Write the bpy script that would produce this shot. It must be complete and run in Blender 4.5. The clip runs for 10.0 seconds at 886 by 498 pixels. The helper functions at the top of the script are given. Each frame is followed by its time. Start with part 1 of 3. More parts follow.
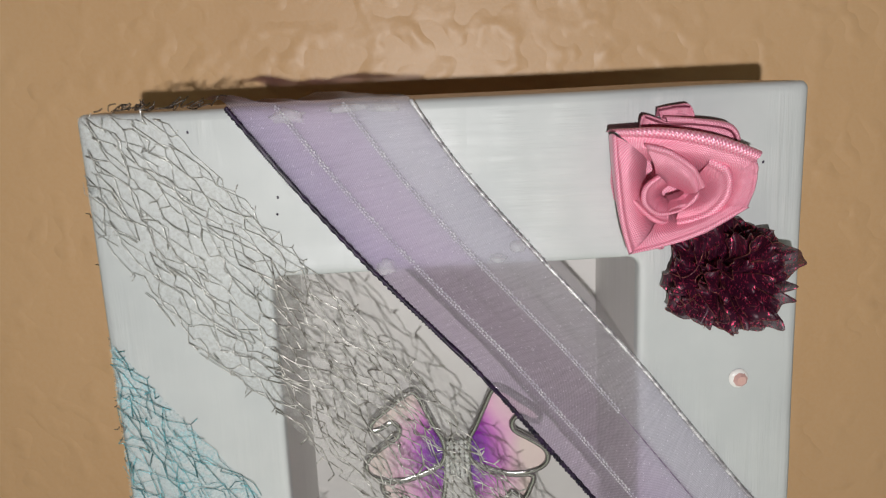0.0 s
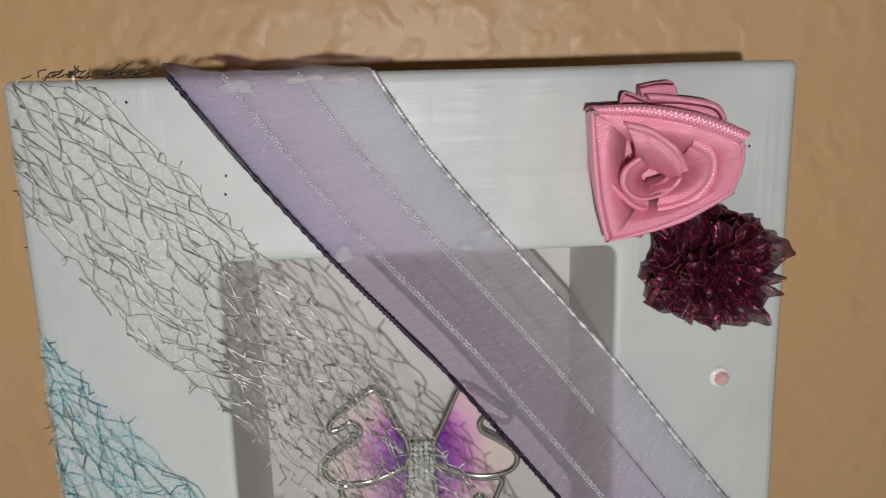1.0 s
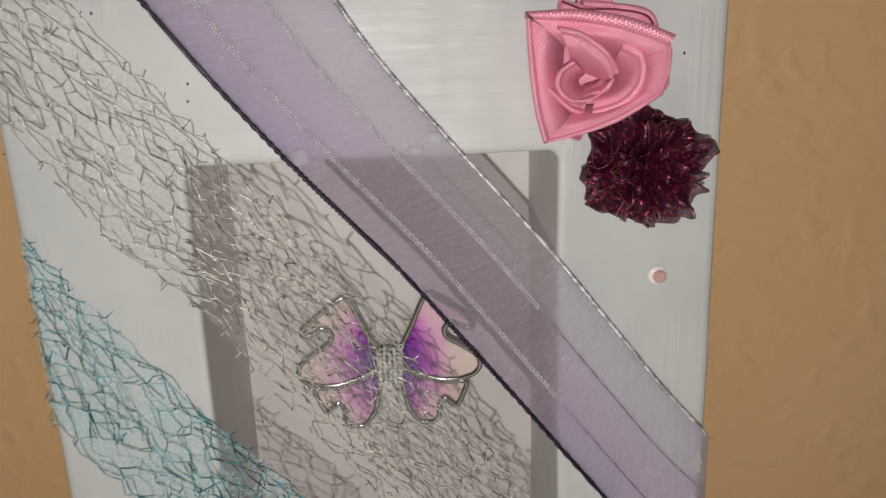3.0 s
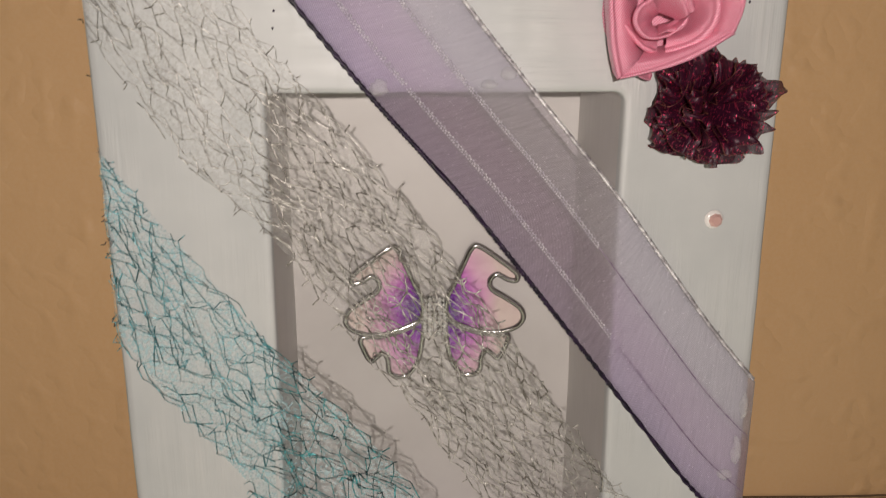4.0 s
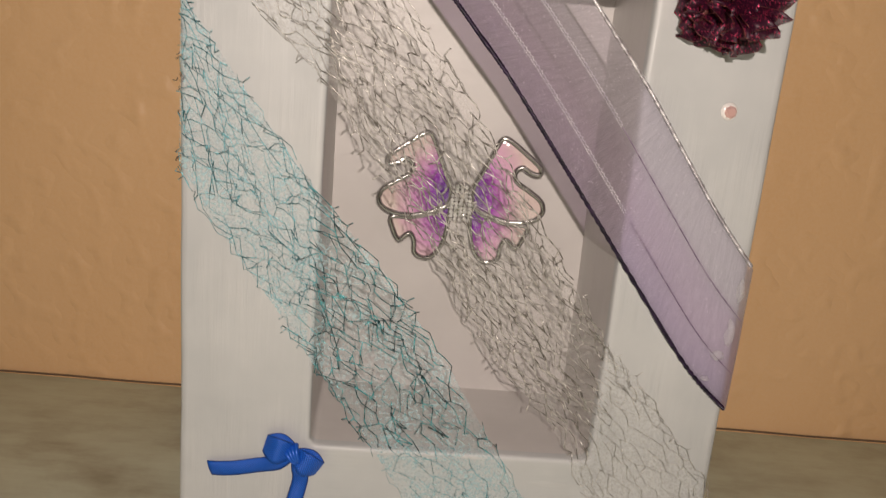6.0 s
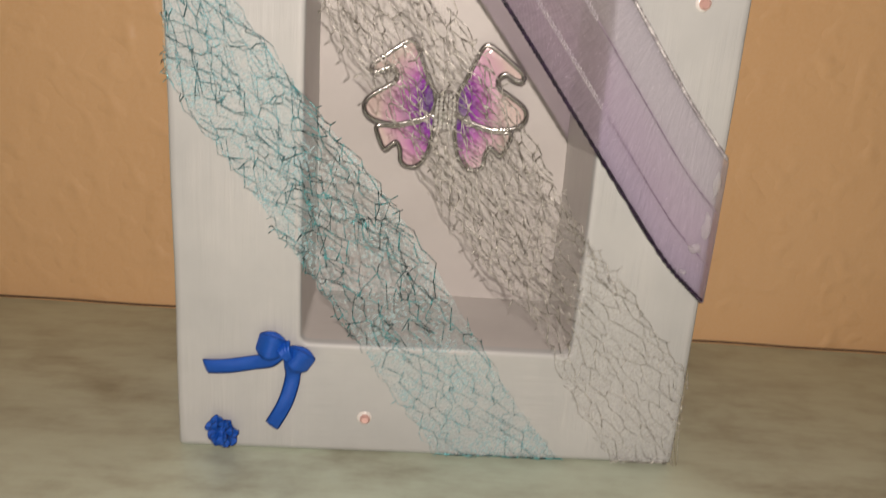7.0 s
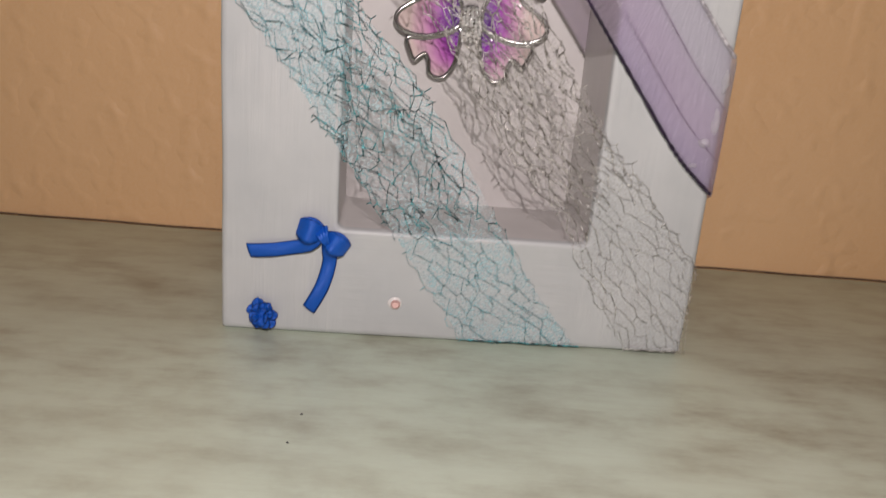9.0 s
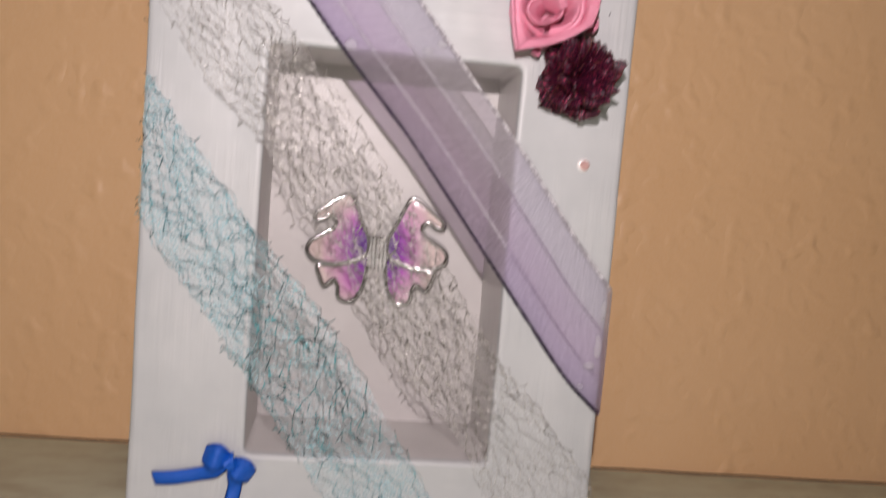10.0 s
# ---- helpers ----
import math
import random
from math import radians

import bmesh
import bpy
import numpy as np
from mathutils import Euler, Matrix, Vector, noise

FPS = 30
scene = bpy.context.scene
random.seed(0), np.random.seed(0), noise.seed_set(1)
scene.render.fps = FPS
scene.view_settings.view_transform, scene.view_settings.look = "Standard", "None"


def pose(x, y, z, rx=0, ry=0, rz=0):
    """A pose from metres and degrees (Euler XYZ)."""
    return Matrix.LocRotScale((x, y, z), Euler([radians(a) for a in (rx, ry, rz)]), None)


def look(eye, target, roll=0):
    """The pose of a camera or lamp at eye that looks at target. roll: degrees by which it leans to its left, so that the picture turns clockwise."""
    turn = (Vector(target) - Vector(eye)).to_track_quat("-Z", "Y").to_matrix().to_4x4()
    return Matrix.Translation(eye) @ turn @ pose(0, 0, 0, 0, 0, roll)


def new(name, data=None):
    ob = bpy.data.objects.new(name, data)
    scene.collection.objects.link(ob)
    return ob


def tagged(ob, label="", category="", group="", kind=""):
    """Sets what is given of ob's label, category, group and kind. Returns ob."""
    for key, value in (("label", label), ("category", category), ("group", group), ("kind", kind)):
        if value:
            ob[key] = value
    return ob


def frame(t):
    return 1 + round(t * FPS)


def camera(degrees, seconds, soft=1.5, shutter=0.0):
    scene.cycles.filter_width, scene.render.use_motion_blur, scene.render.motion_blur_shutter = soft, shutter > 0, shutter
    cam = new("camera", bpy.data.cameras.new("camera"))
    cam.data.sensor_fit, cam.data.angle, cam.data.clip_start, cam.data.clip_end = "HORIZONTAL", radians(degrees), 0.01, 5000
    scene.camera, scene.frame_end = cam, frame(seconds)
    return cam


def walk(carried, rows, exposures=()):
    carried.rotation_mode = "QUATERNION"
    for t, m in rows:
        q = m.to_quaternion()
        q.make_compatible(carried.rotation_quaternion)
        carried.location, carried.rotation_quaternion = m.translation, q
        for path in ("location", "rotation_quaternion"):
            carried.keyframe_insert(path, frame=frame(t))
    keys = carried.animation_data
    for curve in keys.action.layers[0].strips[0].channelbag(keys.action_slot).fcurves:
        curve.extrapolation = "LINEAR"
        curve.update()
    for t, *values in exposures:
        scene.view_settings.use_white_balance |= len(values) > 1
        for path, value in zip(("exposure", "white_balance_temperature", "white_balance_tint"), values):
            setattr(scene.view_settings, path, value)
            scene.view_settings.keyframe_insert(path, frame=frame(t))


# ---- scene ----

# ---------------------------------------------------------------- camera
cam = camera(58.6, 10.0, soft=1.2, shutter=0.45)
PATH = [
    (0, (-0.008, -0.212, 0.264), (0.045, 1.743, -0.156), -2.7),
    (0.5, (-0.009, -0.202, 0.259), (0.082, 1.75, -0.166), -2.0),
    (1, (-0.005, -0.197, 0.257), (0.114, 1.754, -0.165), -1.6),
    (1.5, (0.004, -0.198, 0.257), (0.167, 1.744, -0.19), -1.3),
    (2, (0.01, -0.204, 0.255), (0.186, 1.726, -0.239), -1.9),
    (2.5, (0.01, -0.209, 0.249), (0.157, 1.715, -0.277), -2.4),
    (2.7, (0.013, -0.211, 0.249), (0.112, 1.708, -0.3), -2.7),
    (3.8, (-0.013, -0.223, 0.231), (0.115, 1.708, -0.274), -0.4),
    (4, (-0.016, -0.225, 0.226), (0.121, 1.707, -0.273), 0.1),
    (4.5, (-0.025, -0.231, 0.218), (0.089, 1.7, -0.289), 2.4),
    (5, (-0.03, -0.24, 0.208), (0.082, 1.697, -0.28), 4.2),
    (5.5, (-0.031, -0.249, 0.199), (0.09, 1.687, -0.29), 5.1),
    (5.7, (-0.029, -0.253, 0.195), (0.09, 1.682, -0.3), 5.3),
    (6.8, (-0.016, -0.268, 0.174), (0.116, 1.648, -0.383), 4.6),
    (7, (-0.015, -0.271, 0.171), (0.095, 1.633, -0.43), 4.1),
    (7.5, (-0.013, -0.274, 0.168), (0.052, 1.613, -0.492), 3.1),
    (8, (-0.018, -0.283, 0.161), (0.061, 1.609, -0.482), 3.3),
    (8.5, (-0.024, -0.296, 0.141), (0.039, 1.596, -0.505), 4.0),
    (9, (-0.026, -0.305, 0.136), (0.093, 1.6, -0.46), 4.8),
    (9.5, (-0.024, -0.317, 0.141), (0.174, 1.636, -0.241), 5.3),
    (10, (-0.014, -0.322, 0.164), (0.228, 1.656, -0.005), 4.8),
]
EXPOSURES = [(0, 0.03, 6200, 10), (1, -0.19, 6200, 10), (2, -0.30, 6250, 11), (2.7, -0.22, 6450, 13), (4, -0.2, 6950, 17), (5, -0.12, 7200, 20), (7, 0.1, 7250, 19),
             (8, 0.15, 7050, 18), (8.5, 0.12, 6650, 19), (9, 0.08, 6550, 22), (9.5, 0.08, 6450, 21), (10, 0.15, 6550, 25)]
walk(cam, [(t, look(eye, target, roll)) for t, eye, target, roll in PATH], EXPOSURES)

# ---------------------------------------------------------------- light
world = bpy.data.worlds.new("world")
world.use_nodes = True
world.node_tree.nodes["Background"].inputs[0].default_value = (0.9, 0.8, 0.7, 1)
world.node_tree.nodes["Background"].inputs[1].default_value = 0.02
scene.world = world

# the small torch that lights the shot
torch_data = bpy.data.lights.new("torch", "POINT")
torch_data.energy, torch_data.shadow_soft_size = 4.25, 0.003
torch_data.color = (1.0, 0.955, 0.9)
torch = new("torch", torch_data)
torch.location = (-0.022, -0.355, 0.244)


# ---------------------------------------------------------------- materials
def material(name, color=(0.8, 0.8, 0.8), rough=0.5, metal=0.0, **extra):
    m = bpy.data.materials.new(name)
    m.use_nodes = True
    b = m.node_tree.nodes["Principled BSDF"]
    b.inputs["Base Color"].default_value = (*color, 1)
    b.inputs["Roughness"].default_value = rough
    b.inputs["Metallic"].default_value = metal
    for key, value in extra.items():
        b.inputs[key.replace("_", " ")].default_value = value
    return m


class Nodes:
    """Short ways to add nodes to a material."""

    def __init__(self, m):
        self.tree, self.bsdf = m.node_tree, m.node_tree.nodes["Principled BSDF"]
        self.out = m.node_tree.nodes["Material Output"]

    def add(self, kind, **settings):
        n = self.tree.nodes.new(kind)
        for key, value in settings.items():
            if key in n.inputs:
                n.inputs[key].default_value = value
        return n

    def link(self, a, b):
        self.tree.links.new(a, b)
        return b

    def coords(self, scale=(1, 1, 1), turn=(0, 0, 0), uv=False):
        c, m = self.add("ShaderNodeTexCoord"), self.add("ShaderNodeMapping")
        m.inputs["Scale"].default_value = scale
        m.inputs["Rotation"].default_value = turn
        self.link(c.outputs["UV" if uv else "Object"], m.inputs["Vector"])
        return m.outputs["Vector"]

    def noise(self, vector, scale, detail=4.0, rough=0.55):
        n = self.add("ShaderNodeTexNoise", Scale=scale, Detail=detail, Roughness=rough)
        self.link(vector, n.inputs["Vector"])
        return n.outputs["Fac"]

    def ramp(self, value, stops, interp="LINEAR"):
        r = self.add("ShaderNodeValToRGB")
        r.color_ramp.interpolation = interp
        while len(r.color_ramp.elements) < len(stops):
            r.color_ramp.elements.new(0.5)
        for e, (p, c) in zip(r.color_ramp.elements, stops):
            e.position = p
            e.color = (*c, 1) if len(c) == 3 else c
        self.link(value, r.inputs["Fac"])
        return r.outputs["Color"]

    def grey(self, value, lo, hi, a=0.0, b=1.0):
        m = self.add("ShaderNodeMapRange")
        for key, v in (("From Min", lo), ("From Max", hi), ("To Min", a), ("To Max", b)):
            m.inputs[key].default_value = v
        self.link(value, m.inputs["Value"])
        return m.outputs["Result"]

    def math(self, op, a, b=0.0):
        n = self.add("ShaderNodeMath")
        n.operation = op
        for i, v in enumerate((a, b)):
            if isinstance(v, (int, float)):
                n.inputs[i].default_value = v
            else:
                self.link(v, n.inputs[i])
        return n.outputs[0]

    def mix(self, fac, a, b, blend="MIX"):
        n = self.add("ShaderNodeMix")
        n.data_type, n.blend_type = "RGBA", blend
        for sock, v in ((n.inputs[0], fac), (n.inputs[6], a), (n.inputs[7], b)):
            if isinstance(v, (int, float)):
                sock.default_value = v
            elif isinstance(v, tuple):
                sock.default_value = (*v, 1)
            else:
                self.link(v, sock)
        return n.outputs[2]

    def bump(self, height, strength=0.3, distance=0.001):
        n = self.add("ShaderNodeBump", Strength=strength, Distance=distance)
        self.link(height, n.inputs["Height"])
        self.link(n.outputs["Normal"], self.bsdf.inputs["Normal"])

    def see_through(self, fac):
        """Mix the surface with a transparent one; fac is how solid it is."""
        t, m = self.add("ShaderNodeBsdfTransparent"), self.add("ShaderNodeMixShader")
        if isinstance(fac, (int, float)):
            m.inputs[0].default_value = fac
        else:
            self.link(fac, m.inputs[0])
        self.link(t.outputs[0], m.inputs[1])
        self.link(self.bsdf.outputs[0], m.inputs[2])
        self.link(m.outputs[0], self.out.inputs["Surface"])


def wall_paint():
    m = material("peach_plaster", rough=0.42)
    n = Nodes(m)
    v = n.coords()
    big, mid, small = n.noise(v, 9, 3), n.noise(v, 100, 0.5, 0.4), n.noise(v, 520, 2)
    wide = n.noise(v, 38, 2, 0.5)
    tone = n.ramp(big, [(0.3, (0.87, 0.54, 0.27)), (0.7, (0.91, 0.585, 0.31))])
    n.link(n.mix(n.grey(small, 0.3, 0.7, 0, 0.3), tone, (0.92, 0.64, 0.40)), n.bsdf.inputs["Base Color"])
    lumps = n.math("MULTIPLY", n.grey(mid, 0.46, 0.84, 0, 1.1), n.grey(wide, 0.40, 0.62, 0.15, 1.0))
    height = n.math("ADD", lumps, n.math("ADD", n.math("MULTIPLY", small, 0.05), n.math("MULTIPLY", wide, 0.4)))
    n.bump(height, 0.75, 0.0013)
    return m


def white_paint(name, flat=False):
    """White emulsion with brush marks: along z on the stiles, along x on the rails."""
    m = material(name, rough=0.38)
    n = Nodes(m)
    up, across = n.noise(n.coords((430, 430, 22)), 1, 5, 0.6), n.noise(n.coords((22, 430, 430)), 1, 5, 0.6)
    sep = n.add("ShaderNodeSeparateXYZ")
    n.link(n.coords(), sep.inputs[0])
    side = n.grey(n.math("ABSOLUTE", sep.outputs["X"]), 0.044, 0.052)
    blend = n.add("ShaderNodeMix")
    n.link(side, blend.inputs[0]), n.link(across, blend.inputs[2]), n.link(up, blend.inputs[3])
    strokes = blend.outputs[0]
    cloud = n.noise(n.coords(), 28, 4)
    patch = n.grey(n.noise(n.coords((46, 46, 24)), 1, 2), 0.44, 0.66, 0.08, 1.0)
    low, high = ((0.59, 0.568, 0.552), (0.65, 0.628, 0.612)) if flat else ((0.505, 0.53, 0.535), (0.59, 0.61, 0.61))
    tone = n.ramp(cloud, [(0.3, low), (0.7, high)])
    n.link(n.mix(n.math("MULTIPLY", patch, n.grey(strokes, 0.35, 0.75, 0, 0.12 if flat else 0.35)), tone, (0.72, 0.72, 0.71)), n.bsdf.inputs["Base Color"])
    n.link(n.grey(strokes, 0.2, 0.8, 0.54, 0.34), n.bsdf.inputs["Roughness"])
    n.bump(n.math("MULTIPLY", strokes, patch), 0.10 if flat else 0.65, 0.0007)
    return m


def limed_wood():
    m = material("limed_tabletop", rough=0.42)
    n = Nodes(m)
    streak = n.noise(n.coords((24.0, 44, 44)), 1, 6, 0.62)
    smear = n.noise(n.coords((24.0, 80, 80)), 1, 4, 0.6)
    fine = n.noise(n.coords((36, 420, 420)), 1, 3)
    cloud = n.noise(n.coords((3.0, 9, 9)), 1.5, 2)
    tone = n.ramp(streak, [(0.28, (0.34, 0.34, 0.25)), (0.42, (0.475, 0.51, 0.40)), (0.55, (0.585, 0.66, 0.53)), (0.72, (0.67, 0.77, 0.63))])
    tone = n.mix(n.grey(smear, 0.46, 0.70, 0, 0.55), tone, (0.66, 0.75, 0.62))
    tone = n.mix(n.grey(cloud, 0.40, 0.66, 0.0, 0.45), tone, (0.60, 0.68, 0.55))
    n.link(n.mix(n.grey(fine, 0.42, 0.75, 0, 0.12), tone, (0.40, 0.38, 0.28)), n.bsdf.inputs["Base Color"])
    n.bump(fine, 0.08, 0.0003)
    return m


def satin(name, base, light, rough=0.36, gloss=1.0):
    """Woven satin; the UV map is in millimetres."""
    m = material(name, rough=rough, metal=0.30 * gloss, Specular_IOR_Level=gloss)
    n = Nodes(m)
    c = n.coords(uv=True)
    sep = n.add("ShaderNodeSeparateXYZ")
    n.link(c, sep.inputs[0])
    a = n.math("SINE", n.math("MULTIPLY", sep.outputs["X"], 7.4))
    b = n.math("SINE", n.math("MULTIPLY", sep.outputs["Y"], 7.4))
    weave = n.math("MULTIPLY", a, b)
    n.link(n.mix(n.grey(weave, -1, 1, 0, 1.0), base, light), n.bsdf.inputs["Base Color"])
    n.bump(weave, 0.6, 0.00014)
    return m


def organza(name, base, spark, solid, glitter=0.62):
    m = material(name, base, 0.48)
    n = Nodes(m)
    grain = n.noise(n.coords((1, 1, 0.45)), 1600, 2, 0.7)
    dots = n.grey(grain, glitter, glitter + 0.05)
    n.link(n.mix(dots, base, spark), n.bsdf.inputs["Base Color"])
    n.link(n.grey(dots, 0, 1, 0.1, 0.9), n.bsdf.inputs["Metallic"])
    n.see_through(n.math("MAXIMUM", n.grey(n.noise(n.coords(), 300, 2), 0.3, 0.7, solid - 0.1, solid + 0.12), dots))
    return m


def ribbon_weave():
    """Sheer lavender ribbon. UV: u along it in metres, v across it from 0 to 1."""
    m = material("lavender_organza", rough=0.32, Sheen_Weight=0.0)
    n = Nodes(m)
    sep = n.add("ShaderNodeSeparateXYZ")
    n.link(n.coords(uv=True), sep.inputs[0])
    u, v = sep.outputs["X"], sep.outputs["Y"]
    tone = n.ramp(v, [(0.0, (0.42, 0.36, 0.70)), (0.22, (0.52, 0.46, 0.74)), (0.30, (0.70, 0.59, 0.78)), (0.55, (0.74, 0.66, 0.80)),
                      (0.66, (0.80, 0.78, 0.85)), (1.0, (0.84, 0.84, 0.88))])
    satin_part = n.math("MULTIPLY", n.grey(v, 0.64, 0.67), n.grey(n.math("SINE", n.math("MULTIPLY", v, 235.0)), -0.2, 0.8, 0.1, 0.75))
    tone = n.mix(satin_part, tone, (0.88, 0.87, 0.92))
    rib = n.math("SINE", n.math("MULTIPLY", v, 420.0))
    weft = n.math("SINE", n.math("MULTIPLY", u, 11000.0))
    weave = n.math("MULTIPLY", rib, weft)
    grain = n.noise(n.coords(), 1700, 1)
    dots = n.math("MULTIPLY", n.grey(grain, 0.655, 0.71), 0.8)
    tone = n.mix(n.grey(weave, -1, 1, 0, 0.5), tone, (0.90, 0.87, 0.95))
    yarn = n.noise(n.coords((260, 90, 1), uv=True), 1, 4, 0.7)
    tone = n.mix(n.grey(yarn, 0.46, 0.66, 0, 0.4), tone, (0.93, 0.92, 0.96))
    tone = n.mix(n.grey(n.noise(n.coords(), 1500, 3, 0.75), 0.42, 0.62, 0, 0.5), tone, (0.95, 0.93, 0.98))
    n.link(n.mix(dots, tone, (0.95, 0.93, 0.97)), n.bsdf.inputs["Base Color"])
    n.link(n.grey(dots, 0, 1, 0.0, 0.7), n.bsdf.inputs["Metallic"])
    streak = n.noise(n.coords((900, 5, 1), uv=True), 1, 4)
    solid = n.math("ADD", n.grey(streak, 0.3, 0.7, 0.46, 0.58), n.math("MULTIPLY", weave, 0.14))
    # part of the light goes straight through, part is scattered on through the cloth, part is thrown back
    clear, soak = n.add("ShaderNodeBsdfTransparent"), n.add("ShaderNodeBsdfTranslucent")
    n.link(n.ramp(v, [(0.0, (0.70, 0.58, 0.79)), (0.30, (0.76, 0.63, 0.81)), (0.58, (0.79, 0.68, 0.84)), (0.68, (0.83, 0.79, 0.88)), (1.0, (0.84, 0.80, 0.89))]), clear.inputs["Color"])
    n.link(n.mix(0.9, tone, (0.98, 0.96, 1.0)), soak.inputs["Color"])
    cloth, whole = n.add("ShaderNodeMixShader"), n.add("ShaderNodeMixShader")
    n.link(n.math("MAXIMUM", n.math("ADD", 0.12, n.math("MULTIPLY", satin_part, 0.35)), dots), cloth.inputs[0])
    n.link(soak.outputs[0], cloth.inputs[1]), n.link(n.bsdf.outputs[0], cloth.inputs[2])
    n.link(n.math("MAXIMUM", solid, dots), whole.inputs[0])
    n.link(clear.outputs[0], whole.inputs[1]), n.link(cloth.outputs[0], whole.inputs[2])
    n.link(whole.outputs[0], n.out.inputs["Surface"])
    n.bump(n.math("ADD", weave, n.math("MULTIPLY", streak, 2.0)), 0.6, 0.00014)
    return m


def enamel():
    """Violet at the root, pink, then nearly clear blush at the tips."""
    m = material("brooch_enamel", rough=0.12, Coat_Weight=1.0, Coat_Roughness=0.04)
    n = Nodes(m)
    length = n.add("ShaderNodeVectorMath")
    length.operation = "LENGTH"
    flow = n.coords((1.0, 0.0, 0.80))
    n.link(flow, length.inputs[0])
    reach = n.math("ADD", n.math("MULTIPLY", length.outputs["Value"], 31.0), n.math("MULTIPLY", n.noise(n.coords(), 60, 1), 0.26))
    n.link(n.ramp(reach, [(0.37, (0.12, 0.005, 0.29)), (0.50, (0.32, 0.022, 0.46)), (0.63, (0.60, 0.17, 0.57)), (0.77, (0.76, 0.42, 0.61)), (0.95, (0.73, 0.59, 0.56))]),
           n.bsdf.inputs["Base Color"])
    return m


def thread(name, dark, light, metal=0.55, lo=0.40, hi=0.62):
    m = material(name, rough=0.32, metal=metal)
    n = Nodes(m)
    n.link(n.ramp(n.noise(n.coords(), 420, 2), [(lo, dark), (hi, light)]), n.bsdf.inputs["Base Color"])
    return m


def gauze(name, color, solid):
    m = material(name, color, 0.35, Sheen_Weight=0.4)
    n = Nodes(m)
    fibre = n.noise(n.coords((1, 1, 1), (0, radians(52), 0)), 900, 3)
    patch = n.noise(n.coords(), 75, 2)
    n.see_through(n.math("MULTIPLY", n.grey(fibre, 0.40, 0.62, 0.1, 1.0), n.grey(patch, 0.3, 0.65, solid * 0.25, solid)))
    return m


PLASTER = wall_paint()
FRAME_PAINT, PANEL_PAINT = white_paint("brushed_white_paint"), white_paint("flat_white_paint", True)
LIMED = limed_wood()
BARE_BOARD = thread("bare_brown_board", (0.17, 0.095, 0.055), (0.30, 0.18, 0.105), 0.0)
BARE_DARK = material("dark_bead", (0.19, 0.125, 0.075), 0.9)
PLAIN_WALL = material("plain_wall", (0.45, 0.36, 0.26), 0.8)
CEILING_WHITE = material("ceiling_white", (0.6, 0.58, 0.55), 0.8)
FLOOR_WOOD = material("floor_wood", (0.2, 0.13, 0.08), 0.5)
PINK = satin("pink_satin", (0.86, 0.17, 0.32), (1.0, 0.56, 0.68), 0.40)
PINK_HEM = material("dark_pink_hem", (0.16, 0.02, 0.045), 0.6)
BURGUNDY = organza("burgundy_organza", (0.040, 0.0025, 0.017), (0.80, 0.09, 0.20), 0.86, 0.585)
BURGUNDY_HEM = thread("burgundy_hem", (0.10, 0.02, 0.03), (0.30, 0.11, 0.08), 0.3)
BLUE = satin("blue_satin", (0.0, 0.032, 0.33), (0.001, 0.18, 0.80), 0.38, 0.5)
BLUE_HEM = material("dark_blue_hem", (0.001, 0.012, 0.09), 0.6)
LAVENDER = ribbon_weave()
CORD = thread("dark_purple_cord", (0.004, 0.002, 0.011), (0.028, 0.011, 0.044), 0.0)
STITCH = thread("white_stitching", (0.62, 0.59, 0.68), (0.86, 0.85, 0.89), 0.0)
WOVEN_LINE = thread("mauve_woven_line", (0.22, 0.16, 0.25), (0.42, 0.35, 0.45), 0.0)
SILVER_EDGE = thread("silver_edging", (0.36, 0.34, 0.37), (0.85, 0.84, 0.86), 0.4)
SILVER_NET = thread("silver_net_thread", (0.24, 0.225, 0.20), (0.80, 0.78, 0.74), 0.35)
SILVER_PALE = thread("pale_silver_thread", (0.38, 0.37, 0.35), (0.88, 0.87, 0.84), 0.25)
TEAL_NET = thread("teal_net_thread", (0.022, 0.065, 0.072), (0.10, 0.54, 0.58), 0.35, 0.43, 0.64)
TEAL_PALE = thread("pale_teal_thread", (0.020, 0.145, 0.175), (0.24, 0.66, 0.74), 0.25, 0.42, 0.64)
DARK_THREAD = thread("dark_frayed_thread", (0.03, 0.02, 0.015), (0.14, 0.11, 0.09), 0.2)
SILVER_GAUZE, TEAL_GAUZE = gauze("silver_gauze", (0.72, 0.72, 0.69), 0.30), gauze("teal_gauze", (0.48, 0.78, 0.85), 0.54)
CHROME = material("polished_silver", (0.50, 0.49, 0.48), 0.16, 1.0)
ENAMEL = enamel()
CRYSTAL = material("clear_crystal", (0.92, 0.93, 0.90), 0.06, 0.3)
GLUE = material("clear_glue", (0.9, 0.9, 0.92), 0.08)
GLUE_NODES = Nodes(GLUE)
GLUE_NODES.bump(GLUE_NODES.noise(GLUE_NODES.coords(), 650, 2), 1.0, 0.0012)
GLUE_NODES.see_through(0.27)
GEM_PINK = material("pale_pink_gem", (0.80, 0.50, 0.46), 0.06, 0.25)
GEM_RING = material("pearly_gem_rim", (0.85, 0.82, 0.80), 0.2)


